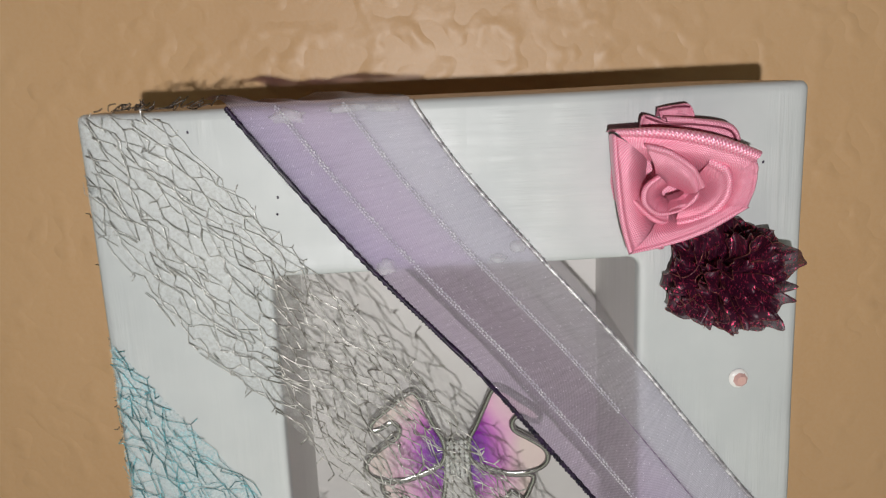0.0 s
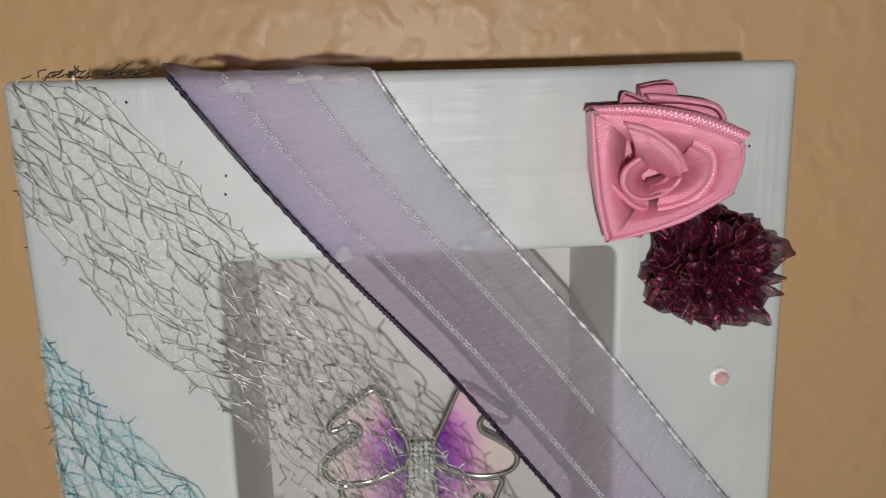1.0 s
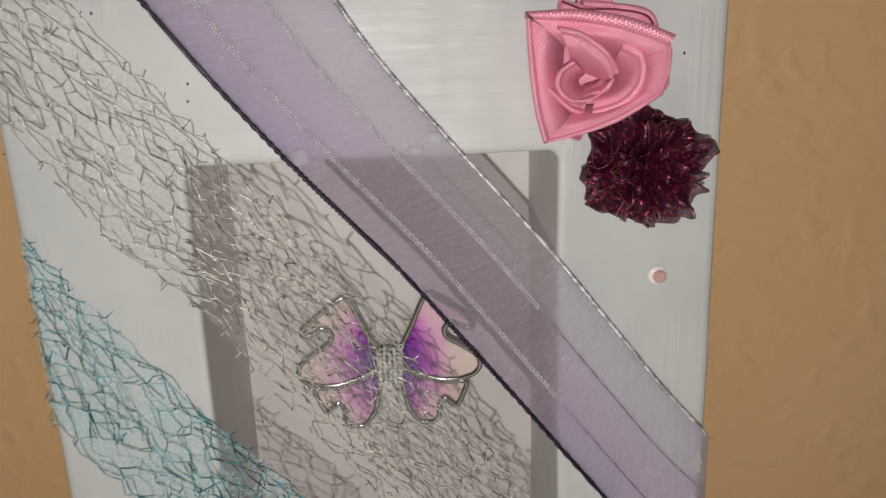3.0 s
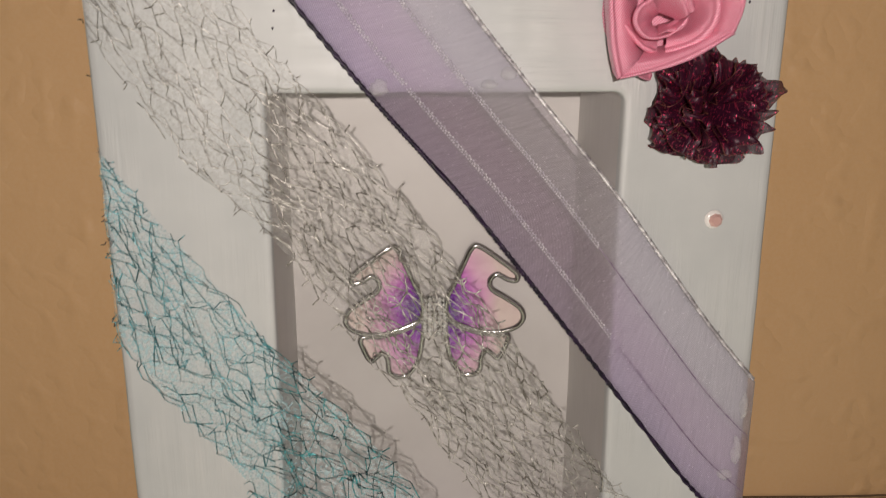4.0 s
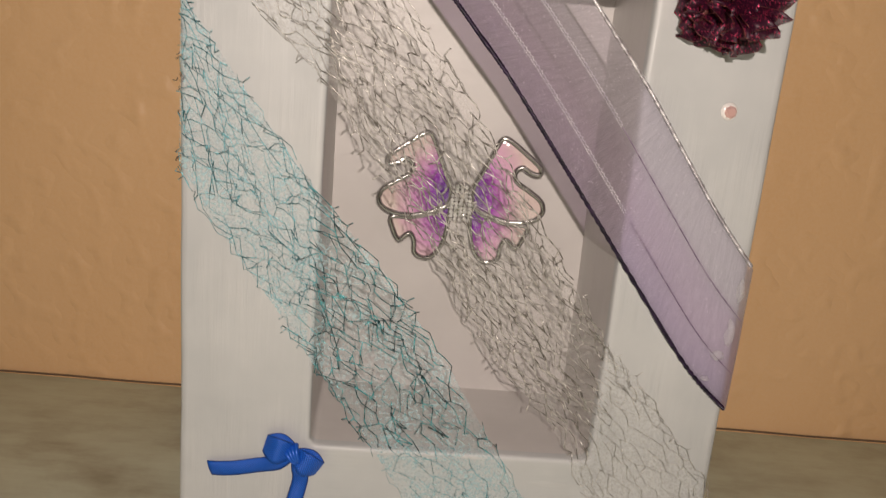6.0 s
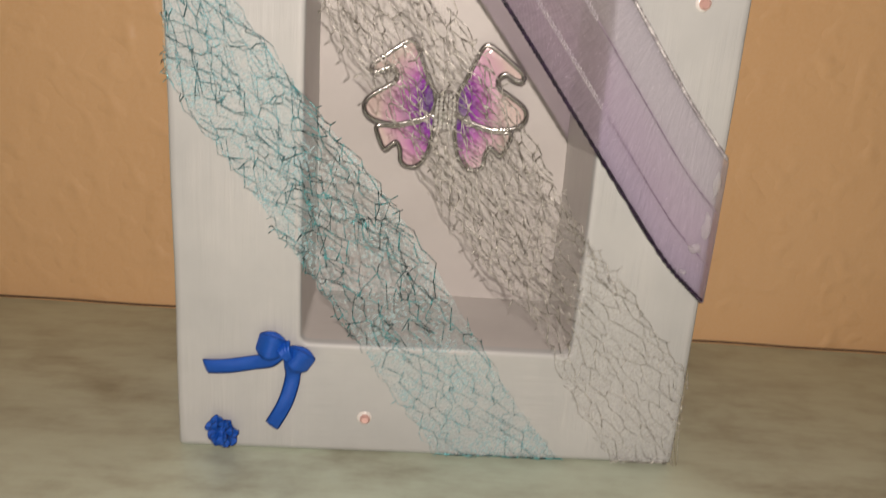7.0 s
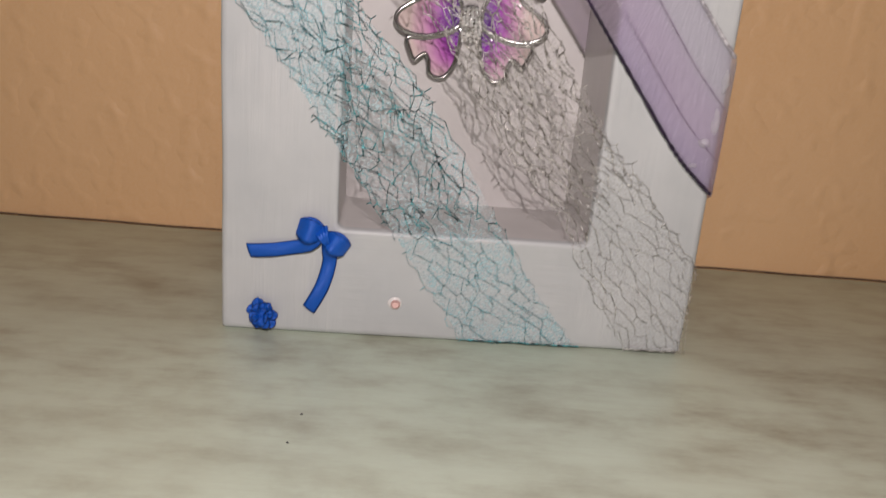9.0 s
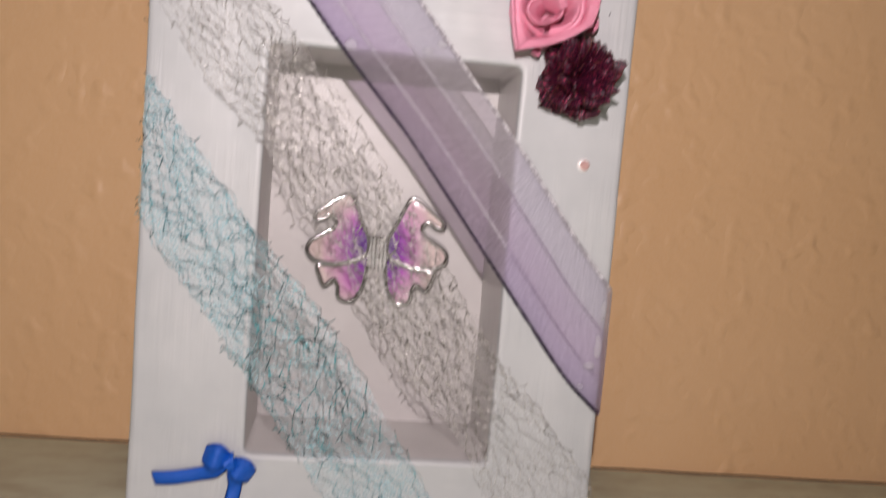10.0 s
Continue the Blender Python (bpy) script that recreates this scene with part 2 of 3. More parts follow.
# ---------------------------------------------------------------- mesh tools
class Shape:
    """Vertices, faces and UVs gathered for one mesh."""

    def __init__(self):
        self.v, self.f, self.uv = [], [], []

    def sheet(self, rows, uvs=None, closed=False):
        """A grid of points; uvs in the same layout."""
        base, n = len(self.v), len(rows[0])
        for i, row in enumerate(rows):
            for j, p in enumerate(row):
                self.v.append(tuple(p))
                self.uv.append(uvs[i][j] if uvs else (0, 0))
        for i in range(len(rows) - 1):
            for j in range(n if closed else n - 1):
                k = (j + 1) % n
                self.f.append((base + i * n + j, base + i * n + k, base + (i + 1) * n + k, base + (i + 1) * n + j))
        return self

    def tube(self, pts, r, sides=5, closed=False, taper=None):
        """A round strand through pts."""
        pts = [Vector(p) for p in pts]
        n, base = len(pts), len(self.v)
        for i, p in enumerate(pts):
            a = pts[(i - 1) % n] if closed or i else pts[0]
            b = pts[(i + 1) % n] if closed or i < n - 1 else pts[-1]
            d = (b - a).normalized() if (b - a).length > 1e-9 else Vector((0, 0, 1))
            side = d.cross(Vector((0, 1, 0)))
            side = side.normalized() if side.length > 1e-4 else d.cross(Vector((1, 0, 0))).normalized()
            up = side.cross(d)
            rr = r * (taper(i / max(1, n - 1)) if taper else 1)
            for k in range(sides):
                w = 2 * math.pi * k / sides
                self.v.append(tuple(p + side * (rr * math.cos(w)) + up * (rr * math.sin(w))))
                self.uv.append((0, 0))
        for i in range(n if closed else n - 1):
            j = (i + 1) % n
            for k in range(sides):
                q = (k + 1) % sides
                self.f.append((base + i * sides + k, base + i * sides + q, base + j * sides + q, base + j * sides + k))
        if not closed:
            self.f.append(tuple(base + k for k in range(sides))[::-1])
            self.f.append(tuple(base + (n - 1) * sides + k for k in range(sides)))
        return self

    def dome(self, c, rx, ry, rz, rings=5, seg=12, rough=0.0):
        """A rounded lump whose flat side lies in the plane y = c.y."""
        rows = []
        for i in range(rings + 1):
            a = math.pi / 2 * i / rings
            row = []
            for k in range(seg):
                w = 2 * math.pi * k / seg
                g = 1 + rough * noise.noise(Vector((math.cos(w) * 2 + c[0] * 900, math.sin(w) * 2 + c[2] * 900, i * 0.4)))
                s = max(math.cos(a), 0.02)
                row.append((c[0] + rx * s * g * math.cos(w), c[1] - ry * math.sin(a), c[2] + rz * s * g * math.sin(w)))
            rows.append(row)
        return self.sheet(rows, closed=True)

    def box(self, x0, x1, y0, y1, z0, z1):
        b = len(self.v)
        for x in (x0, x1):
            for y in (y0, y1):
                for z in (z0, z1):
                    self.v.append((x, y, z))
                    self.uv.append((0, 0))
        for f in ((0, 1, 3, 2), (4, 6, 7, 5), (0, 4, 5, 1), (2, 3, 7, 6), (0, 2, 6, 4), (1, 5, 7, 3)):
            self.f.append(tuple(b + i for i in f))
        return self


def part(name, shape, mat, parent=None, label="", smooth=True, thick=0.0, bevel=0.0):
    """Link a Shape as one mesh; its points are given in the world, and its origin is its parent's."""
    at, up = Vector(), parent
    while up:
        at, up = at + up.location, up.parent
    me = bpy.data.meshes.new(name)
    me.from_pydata([tuple(Vector(p) - at) for p in shape.v], [], shape.f)
    layer = me.uv_layers.new(name="UVMap")
    layer.data.foreach_set("uv", [c for loop in me.loops for c in shape.uv[loop.vertex_index]])
    me.polygons.foreach_set("use_smooth", [smooth] * len(me.polygons))
    me.materials.append(mat)
    ob = new(name, me)
    ob.parent = parent
    bm = bmesh.new()
    bm.from_mesh(me)
    bmesh.ops.recalc_face_normals(bm, faces=bm.faces)
    bm.to_mesh(me)
    bm.free()
    if bevel:
        mod = ob.modifiers.new("bevel", "BEVEL")
        mod.width, mod.segments, mod.limit_method = bevel, 3, "ANGLE"
    if thick:
        mod = ob.modifiers.new("thickness", "SOLIDIFY")
        mod.thickness, mod.offset = thick, 0
    return ob


def thing(name, at, label, category, group=""):
    ob = new(name)
    ob.location = at
    ob.empty_display_size = 0.01
    bpy.context.view_layer.update()
    return tagged(ob, label, category, group)


def curve(pts, n, closed=False):
    """n points on a smooth line through pts."""
    pts, out = [Vector(p) for p in pts], []
    m = len(pts)
    spans = m if closed else m - 1
    for i in range(n):
        s = i * spans / n if closed else i * spans / (n - 1)
        k = min(int(s), spans - 1)
        f = s - k
        if closed:
            a, b, c, d = (pts[(k + o) % m] for o in (-1, 0, 1, 2))
        else:
            a, b, c, d = pts[max(k - 1, 0)], pts[k], pts[k + 1], pts[min(k + 2, m - 1)]
        out.append(0.5 * (2 * b + (c - a) * f + (2 * a - 5 * b + 4 * c - d) * f * f + (3 * b - a - 3 * c + d) * f ** 3))
    return out


def along(pts, s):
    """The point at the share s of a polyline's length."""
    pts = [Vector(p) for p in pts]
    lens = [(b - a).length for a, b in zip(pts, pts[1:])]
    d = max(0.0, min(1.0, s)) * sum(lens)
    for a, b, l in zip(pts, pts[1:], lens):
        if d <= l or b is pts[-1]:
            return a.lerp(b, min(1.0, d / l))
        d -= l


# ---------------------------------------------------------------- the room
def slab(name, x0, x1, y0, y1, z0, z1, mat, turn=0.0):
    s = Shape().box(x0, x1, y0, y1, z0, z1)
    ob = part(name, s, mat, smooth=False)
    ob.rotation_euler = (0, 0, turn)
    return tagged(ob, kind="structure")


WALL_Y, WALL_TURN = 0.134, radians(-2.4)
wall = slab("wall_north", -1.6, 1.6, 0, 0.12, -0.75, 1.75, PLASTER, WALL_TURN)
wall.location = (0, WALL_Y, 0)
tagged(wall, "peach painted wall with lumpy plaster texture", "wall")
slab("wall_south", -1.75, 1.75, -2.62, -2.5, -0.75, 1.75, PLAIN_WALL)
slab("wall_west", -1.72, -1.6, -2.5, 0.3, -0.75, 1.75, PLAIN_WALL)
slab("wall_east", 1.6, 1.72, -2.5, 0.3, -0.75, 1.75, PLAIN_WALL)
slab("floor", -1.75, 1.75, -2.62, 0.35, -0.85, -0.75, FLOOR_WOOD)
slab("ceiling", -1.75, 1.75, -2.62, 0.35, 1.75, 1.85, CEILING_WHITE)


def build_table():
    table = thing("table", (0, 0, -0.75), "pale grey-green limed wooden table against the wall", "table")
    table.rotation_euler = (0, 0, WALL_TURN)
    back = WALL_Y - 0.0022
    part("tabletop", Shape().box(-0.75, 0.75, back - 0.62, back, -0.028, 0.0), LIMED, table, bevel=0.0015)
    for x in (-0.70, 0.65):
        for y in (back - 0.60, back - 0.08):
            part("leg", Shape().box(x, x + 0.05, y, y + 0.05, -0.75, -0.028), LIMED, table, bevel=0.002)


build_table()
# dark brown bead added along the gap between wall and table
seam = part("joint_line", Shape().tube([(-0.74 + 0.02 * i, WALL_Y - 0.0012, 0.0002 + 0.0002 * math.sin(i * 1.7)) for i in range(75)], 0.00055, 5), BARE_DARK)
seam.rotation_euler = (0, 0, WALL_TURN)
tagged(seam, "thin dark line where wall and table meet", "joint", kind="structure")

# ---------------------------------------------------------------- the box frame
HALF, TOP, RIM, DEEP = 0.0971, 0.2592, 0.0461, 0.063
SHIFT = 0.0011  # the face sits a little off the middle line
MID = TOP / 2


def rounded_loop(hx, hz, r, y, wob, skew=0.0):
    """A rounded rectangle of points in the plane y."""
    out = []
    for cx, cz, a0 in ((1, 1, 0), (-1, 1, 90), (-1, -1, 180), (1, -1, 270)):
        for k in range(6):
            a = radians(a0 + 18 * k)
            out.append(Vector((cx * (hx - r) + r * math.cos(a), y, MID + cz * (hz - r) + r * math.sin(a))))
    full = []
    for i, p in enumerate(out):
        q = out[(i + 1) % len(out)]
        n = 14 if (q - p).length > 0.02 else 1
        full += [p.lerp(q, k / n) for k in range(n)]
    for p in full:
        w = noise.noise_vector(Vector((p.x * 26, 3.1, p.z * 26)))
        p.x += w.x * wob + SHIFT + (skew * max(0.0, p.z - MID) / MID if p.x < 0 else 0.0)
        p.z += w.z * wob if p.z > 0.004 else 0.0
        p.y += w.y * wob * 0.6
    return full


def build_frame():
    box = thing("box_frame", (0, 0, 0), "white brush-painted deep wooden box frame standing on the table", "picture frame")
    rows = []
    for d, y, r in ((0.012, DEEP, 0.002), (0, DEEP, 0.0018), (0, 0.03, 0.0018), (0, 0.0028, 0.0018), (0.0004, 0.0012, 0.0018), (0.0013, 0.0003, 0.0018), (0.003, 0, 0.003),
                    (0.018, 0, 0.003), (0.033, 0, 0.003), (RIM - 0.0032, 0, 0.0038), (RIM - 0.0018, -0.0003, 0.0036), (RIM - 0.0006, 0.0, 0.0034), (RIM - 0.00015, 0.0005, 0.0032), (RIM, 0.0013, 0.003), (RIM, 0.004, 0.003),
                    (RIM - 0.0006, 0.03, 0.0024), (RIM - 0.0014, DEEP - 0.003, 0.0018)):
        rows.append(rounded_loop(HALF - d, MID - d, r, y, 0.0004, -0.0010 if d < 0.02 else 0.0))
    part("frame_body", Shape().sheet(rows[3:-2], closed=True), FRAME_PAINT, box)
    part("inner_side", Shape().sheet(rows[-3:], closed=True), PANEL_PAINT, box, "matt off-white inner sides of the opening")
    part("outer_side", Shape().sheet(rows[:4], closed=True), BARE_BOARD, box, "bare brown board round the sides")
    part("back_panel", Shape().box(-HALF + RIM - 0.008, HALF - RIM + 0.009, DEEP - 0.0035, DEEP - 0.0005, RIM - 0.009, TOP - RIM + 0.009), PANEL_PAINT, box, "plain white back panel", smooth=False)
    for x, z in ((-0.046, 0.235), (-0.0465, 0.2305), (0.086, 0.238), (-0.068, 0.2535)):
        part("paint_fleck", Shape().dome((x, -0.0001, z), 0.00032, 0.0002, 0.00042, 3, 7, 0.5), CORD, box, "tiny dark fleck")
    return box


build_frame()


# ---------------------------------------------------------------- nets
def build_net(name, low, high, count, steps, upto, threads_mat, pale_mat, gauze_mat, label, seed, layers, thick):
    """A net band between two edge lines (x, z), stretched over the frame's face."""
    rnd = random.Random(seed)
    low, high = [Vector((x, 0, z)) for x, z in low], [Vector((x, 0, z)) for x, z in high]
    net = thing(name, (0, 0, 0.001), label, "net ribbon", "ribbons across the frame")

    def place(u, v, lift):
        a, b = along(low, u), along(high, u)
        p = a.lerp(b, v)
        inside = abs(p.x) < HALF - RIM and RIM < p.z < TOP - RIM
        return Vector((p.x, -0.0004 - lift + (0.0012 * noise.noise(p * 60) if inside else 0), p.z))

    def keep(p):
        return SHIFT - HALF - 0.0004 <= p.x <= SHIFT + HALF + 0.0006 and 0.0008 <= p.z <= TOP + 0.0004

    # the same strands, coloured paler and made thinner where they lie on the face
    bare, on_face = Shape(), Shape()

    def strand(pts, r):
        """Lay a strand; where it leaves the face, fold it back over the edge."""
        run, last = [], None

        def close():
            if len(run) > 1:
                (bare if last else on_face).tube(run, r * thick * (1.0 if last else 0.62), 4)

        for p in pts:
            if keep(p):
                over = abs(p.x - SHIFT) < HALF - RIM and RIM < p.z < TOP - RIM
                if run and over != last:
                    close()
                    run = run[-1:]
                last = over
                run.append(p)
            elif run:
                e = run[-1].copy()
                out = Vector((SHIFT + math.copysign(HALF + 0.0009, e.x), e.y, e.z)) if abs(abs(e.x) - HALF) < abs(TOP - e.z) else Vector((e.x, e.y, TOP + 0.0007))
                if e.z < 0.012:
                    run += [Vector((e.x + 0.001, e.y, 0.0008))]
                else:
                    run += [out, out + Vector((0, 0.004 + 0.012 * rnd.random(), rnd.uniform(-0.002, 0.002)))]
                close()
                run = []
        close()

    for layer in range(layers):
        reach = (1.0, upto, upto - 0.12)[layer]
        n, m = count - layer * 2, steps - layer * 7
        nodes = {}
        for j in range(n + 1):
            for i in range(m + 1):
                u = (i + rnd.uniform(-0.45, 0.45)) / m
                v = (j + rnd.uniform(0.22, 0.55) * (-1) ** (i + j) + rnd.uniform(-0.36, 0.36) + 1.8 * noise.noise(Vector((i * 0.13, j * 0.3, layer * 9 + seed)))) / n
                nodes[j, i] = place(u, max(-0.03, min(1.03, v)), 0.0002 + 0.0011 * rnd.random())
        for j in range(n + 1):
            run = []
            for i in range(int(m * reach) + 1):
                p = nodes[j, i]
                if run and rnd.random() < 0.8:
                    q = run[-1].lerp(p, rnd.uniform(0.35, 0.65)) + Vector((rnd.uniform(-1, 1), rnd.uniform(-0.5, 0.3), rnd.uniform(-1, 1))) * 0.0010
                    run.append(q)
                run.append(p)
                if rnd.random() < 0.09:
                    strand(run, 0.00007 + 0.00007 * rnd.random())
                    run = []
            if len(run) > 1:
                strand(run, 0.00007 + 0.00007 * rnd.random())
        # short ties that join neighbouring strands, and stray ends at the borders
        for (j, i), p in nodes.items():
            if i > m * reach:
                continue
            if j < n and (i + j) % 2 == 0 and rnd.random() < 0.45:
                strand([p, p.lerp(nodes[j + 1, i], 0.5) + Vector((0, -0.0004, rnd.uniform(-0.0006, 0.0006))), nodes[j + 1, i]], 0.00010 + 0.00011 * rnd.random())
            if rnd.random() < 0.05:
                d = Vector((rnd.uniform(-1, 1), rnd.uniform(-0.35, 0.05), rnd.uniform(-0.8, 0.8))) * 0.0028
                strand([p, p + d * 0.5 + Vector((0, -0.0004, 0)), p + d], 0.00016)
            if j in (0, n) and rnd.random() < 0.4:
                d = Vector((0.8, -0.25, 0.75)) * (1 if j else -1) * rnd.uniform(0.0006, 0.0020) + Vector((rnd.uniform(-1, 1), 0, rnd.uniform(-1, 1))) * 0.0010
                d.y = -abs(d.y)
                strand([p, p + d], 0.00015)
    tagged(part("net_threads", bare, threads_mat, net), kind="stuff")
    tagged(part("face_threads", on_face, pale_mat, net, "paler, thinner strands lying on the frame's face"), kind="stuff")
    # the thin shimmering film of fine fibres behind the threads
    g = Shape()
    rows = []
    for i in range(61):
        row = []
        for k in range(9):
            p = place(i / 60, k / 8, 0.0)
            row.append(Vector((max(SHIFT - HALF, min(SHIFT + HALF, p.x)), p.y + 0.00012, max(0.001, min(TOP - 0.0005, p.z)))))
        rows.append(row)
    g.sheet(rows)
    part("gauze", g, gauze_mat, net, "faint shimmering fine-fibre film")
    return net


silver_net = build_net("silver_net_ribbon",
          [(-0.118, 0.262), (-0.097, 0.233), (-0.072, 0.195), (-0.051, 0.174), (-0.036, 0.154), (-0.007, 0.116), (0.020, 0.077), (0.039, 0.056), (0.055, 0.028), (0.074, 0.001), (0.082, -0.012)],
          [(-0.088, 0.272), (-0.066, 0.246), (-0.042, 0.218), (-0.012, 0.182), (0.021, 0.137), (0.051, 0.094), (0.069, 0.075), (0.084, 0.056), (0.097, 0.040), (0.112, 0.018), (0.120, 0.004)],
          14, 58, 0.76, SILVER_NET, SILVER_PALE, SILVER_GAUZE, "silver-grey metallic net ribbon stretched diagonally across the white frame", 11, 2, 1.6)
teal_net = build_net("teal_net_ribbon",
          [(-0.125, 0.175), (-0.099, 0.150), (-0.086, 0.127), (-0.062, 0.095), (-0.051, 0.079), (-0.033, 0.055), (-0.020, 0.035), (-0.006, 0.016), (0.004, 0.001), (0.012, -0.012)],
          [(-0.108, 0.214), (-0.095, 0.196), (-0.076, 0.170), (-0.050, 0.136), (-0.026, 0.111), (-0.002, 0.079), (0.016, 0.050), (0.031, 0.027), (0.052, 0.001), (0.061, -0.012)],
          10, 46, 0.70, TEAL_NET, TEAL_PALE, TEAL_GAUZE, "teal metallic net ribbon stretched diagonally across the white frame", 23, 3, 1.35)


def build_fray(net, spots, label, seed):
    """Loose dark thread ends of a net that stand up from an edge of the frame."""
    rnd = random.Random(seed)
    s = Shape()
    for at, way, reach, count in spots:
        for _ in range(count):
            on_side = abs(at[0]) > HALF - 0.001
            p = Vector(at) + Vector((0 if on_side else rnd.uniform(-0.009, 0.009), rnd.uniform(-0.002, 0.006), rnd.uniform(-0.009, 0.009) if on_side else 0.0006))
            d = Vector(way) + Vector((rnd.uniform(-1, 1), rnd.uniform(-0.6, 0.6), rnd.uniform(-0.3, 0.3))) * 0.7
            d = d.normalized() * reach * rnd.uniform(0.4, 1.1)
            bend = Vector((rnd.uniform(-1, 1), rnd.uniform(-1, 1), rnd.uniform(-1, 1))) * reach * 0.3
            s.tube(curve([p, p + d * 0.5 + bend, p + d], 6), 0.00016, 4)
    tagged(part("loose_threads", s, DARK_THREAD, net, label), kind="stuff")


build_fray(silver_net, [((-0.084, 0.004, TOP), (0.8, 0, 0.5), 0.0032, 20), ((-0.076, 0.003, TOP), (1.0, 0, 0.4), 0.0042, 20), ((-0.069, 0.003, TOP), (1.2, 0, 0.5), 0.0055, 4)],
           "dark frayed thread ends on the frame's top edge", 3)
build_fray(teal_net, [((-HALF, 0.004, 0.196), (-0.5, 0, 0.3), 0.0008, 5), ((-HALF, 0.002, 0.172), (-0.15, 0, -0.6), 0.0018, 4), ((-HALF, 0.002, 0.152), (-0.15, 0, -0.8), 0.0022, 5),
                               ((-HALF, 0.004, 0.224), (-0.6, 0, 0.3), 0.0026, 4)], "dark frayed thread ends down the frame's side", 4)

build_fray(silver_net, [((HALF, 0.002, 0.033), (0.3, 0, 0.6), 0.0016, 6), ((HALF, 0.002, 0.020), (0.2, 0, -0.6), 0.0014, 4)], "dark frayed thread ends on the frame's side", 7)
for net, x0, x1, mat in ((teal_net, 0.003, 0.0535, TEAL_NET), (silver_net, 0.074, 0.0965, SILVER_NET)):
    s, wavy = Shape(), random.Random(int(x1 * 9000))
    for row in range(3):
        s.tube(curve([(x0 + (x1 - x0) * i / 14 + wavy.uniform(-0.001, 0.001), -0.0007 - 0.0003 * row, 0.0013 + 0.0007 * wavy.random()) for i in range(15)], 50), 0.00015, 4)
    part("glued_end", s, mat, net, "net end glued flat along the bottom edge")
    for i in range(4):
        x = x0 + (x1 - x0) * (0.15 + 0.22 * i)
        part("glue_blob", Shape().dome((x, -0.0006, 0.0022), 0.0022, 0.0009, 0.0008, 4, 12, 0.7), GLUE, net, "shiny clear glue blob")


# ---------------------------------------------------------------- the broad ribbon
def build_ribbon():
    ribbon = thing("organza_ribbon", (0.02, 0, 0.16), "sheer lavender organza ribbon with dark purple edge glued diagonally across", "ribbon", "ribbons across the frame")
    left = curve([(-0.057, 0, TOP), (-0.039, 0, 0.235), (-0.021, 0, 0.213), (-0.005, 0, 0.195), (0.009, 0, 0.179), (0.036, 0, 0.1445), (0.061, 0, 0.112), (0.082, 0, 0.0855), (HALF + 0.0015, 0, 0.0703)], 90)
    right = curve([(-0.009, 0, TOP), (0.003, 0, 0.241), (0.020, 0, 0.220), (0.038, 0, 0.199), (0.053, 0, 0.181), (0.069, 0, 0.160), (0.084, 0, 0.1405), (HALF + 0.0015, 0, 0.1235)], 90)

    def lift(p, v):
        inside = abs(p.x) < HALF - RIM and RIM < p.z < TOP - RIM
        wave = noise.noise(Vector((p.x * 45, v * 2, p.z * 45)))
        return -0.0016 - 0.0005 * wave + (0.0006 if inside else 0)

    rows, uvs = [], []
    # the part that is folded back over the frame's top
    for y in (0.026, 0.015, 0.006, 0.0008):
        row = []
        for k in range(17):
            v = k / 16
            p = left[0].lerp(right[0], v)
            bow = 0.0016 * max(0, math.sin(v * 9 + 1)) + 0.0009 * max(0, math.sin(v * 21))
            row.append(Vector((p.x - y * 0.5, y, TOP + 0.0008 + bow * min(1, y / 0.006))))
        rows.append(row)
        uvs.append([(-y, k / 16) for k in range(17)])
    for i, (a, b) in enumerate(zip(left, right)):
        row = []
        for k in range(17):
            p = a.lerp(b, k / 16)
            row.append(Vector((p.x, lift(p, k / 16), p.z)))
        rows.append(row)
        uvs.append([(i * 0.0027, k / 16) for k in range(17)])
    for y in (0.003, 0.012, 0.022):
        rows.append([Vector((HALF + 0.0018, y, left[-1].lerp(right[-1], k / 16).z - y * 0.6)) for k in range(17)])
        uvs.append([(0.25 + y, k / 16) for k in range(17)])
    part("band", Shape().sheet(rows, uvs), LAVENDER, ribbon)

    def line(v, lo=0, hi=None, out=0.0004):
        return [row[0].lerp(row[-1], v) + Vector((0, -out, 0)) for row in rows[4:93]][lo:hi]

    def twisted(name, pts, r, mat, label, pitch=0.0013):
        """Two strands laid round each other."""
        s = Shape()
        fine = curve(pts, 420)
        gone = 0.0
        runs = ([], [])
        for p, q in zip(fine, fine[1:]):
            gone += (q - p).length
            d = (q - p).normalized()
            side = d.cross(Vector((0, 1, 0)))
            w = gone / pitch * 2 * math.pi
            for k, run in enumerate(runs):
                a = w + k * math.pi
                run.append(p + side * (math.cos(a) * r * 0.55) + Vector((0, math.sin(a) * r * 0.55, 0)))
        for run in runs:
            s.tube(run, r * 0.62, 5)
        part(name, s, mat, ribbon, label)

    twisted("edge_cord", line(0.0), 0.00080, CORD, "dark purple braided edge cord")
    twisted("edge_thread", line(1.0), 0.00066, SILVER_EDGE, "glittering silver edge thread")
    for v in (0.26, 0.63):
        s, path = Shape(), line(v, out=0.0002)
        share = 0.70 - 0.30 * (v - 0.26)
        for i in range(int(250 * share)):
            a, b = along(path, i / 250), along(path, (i + 0.55) / 250)
            mid = a.lerp(b, 0.5) + Vector((0.0002, -0.0002, 0.0002)) * (1 if i % 2 else -1)
            across = Vector((0.00030, 0, 0.00022))
            s.tube([a + across, mid + across, b + across], 0.00024, 4)
            c, d = along(path, (i + 0.5) / 250), along(path, (i + 1.05) / 250)
            s.tube([c - across, c.lerp(d, 0.5) - across, d - across], 0.00024, 4)
        part("stitch_line", s, STITCH, ribbon, "dotted row of white stitches")
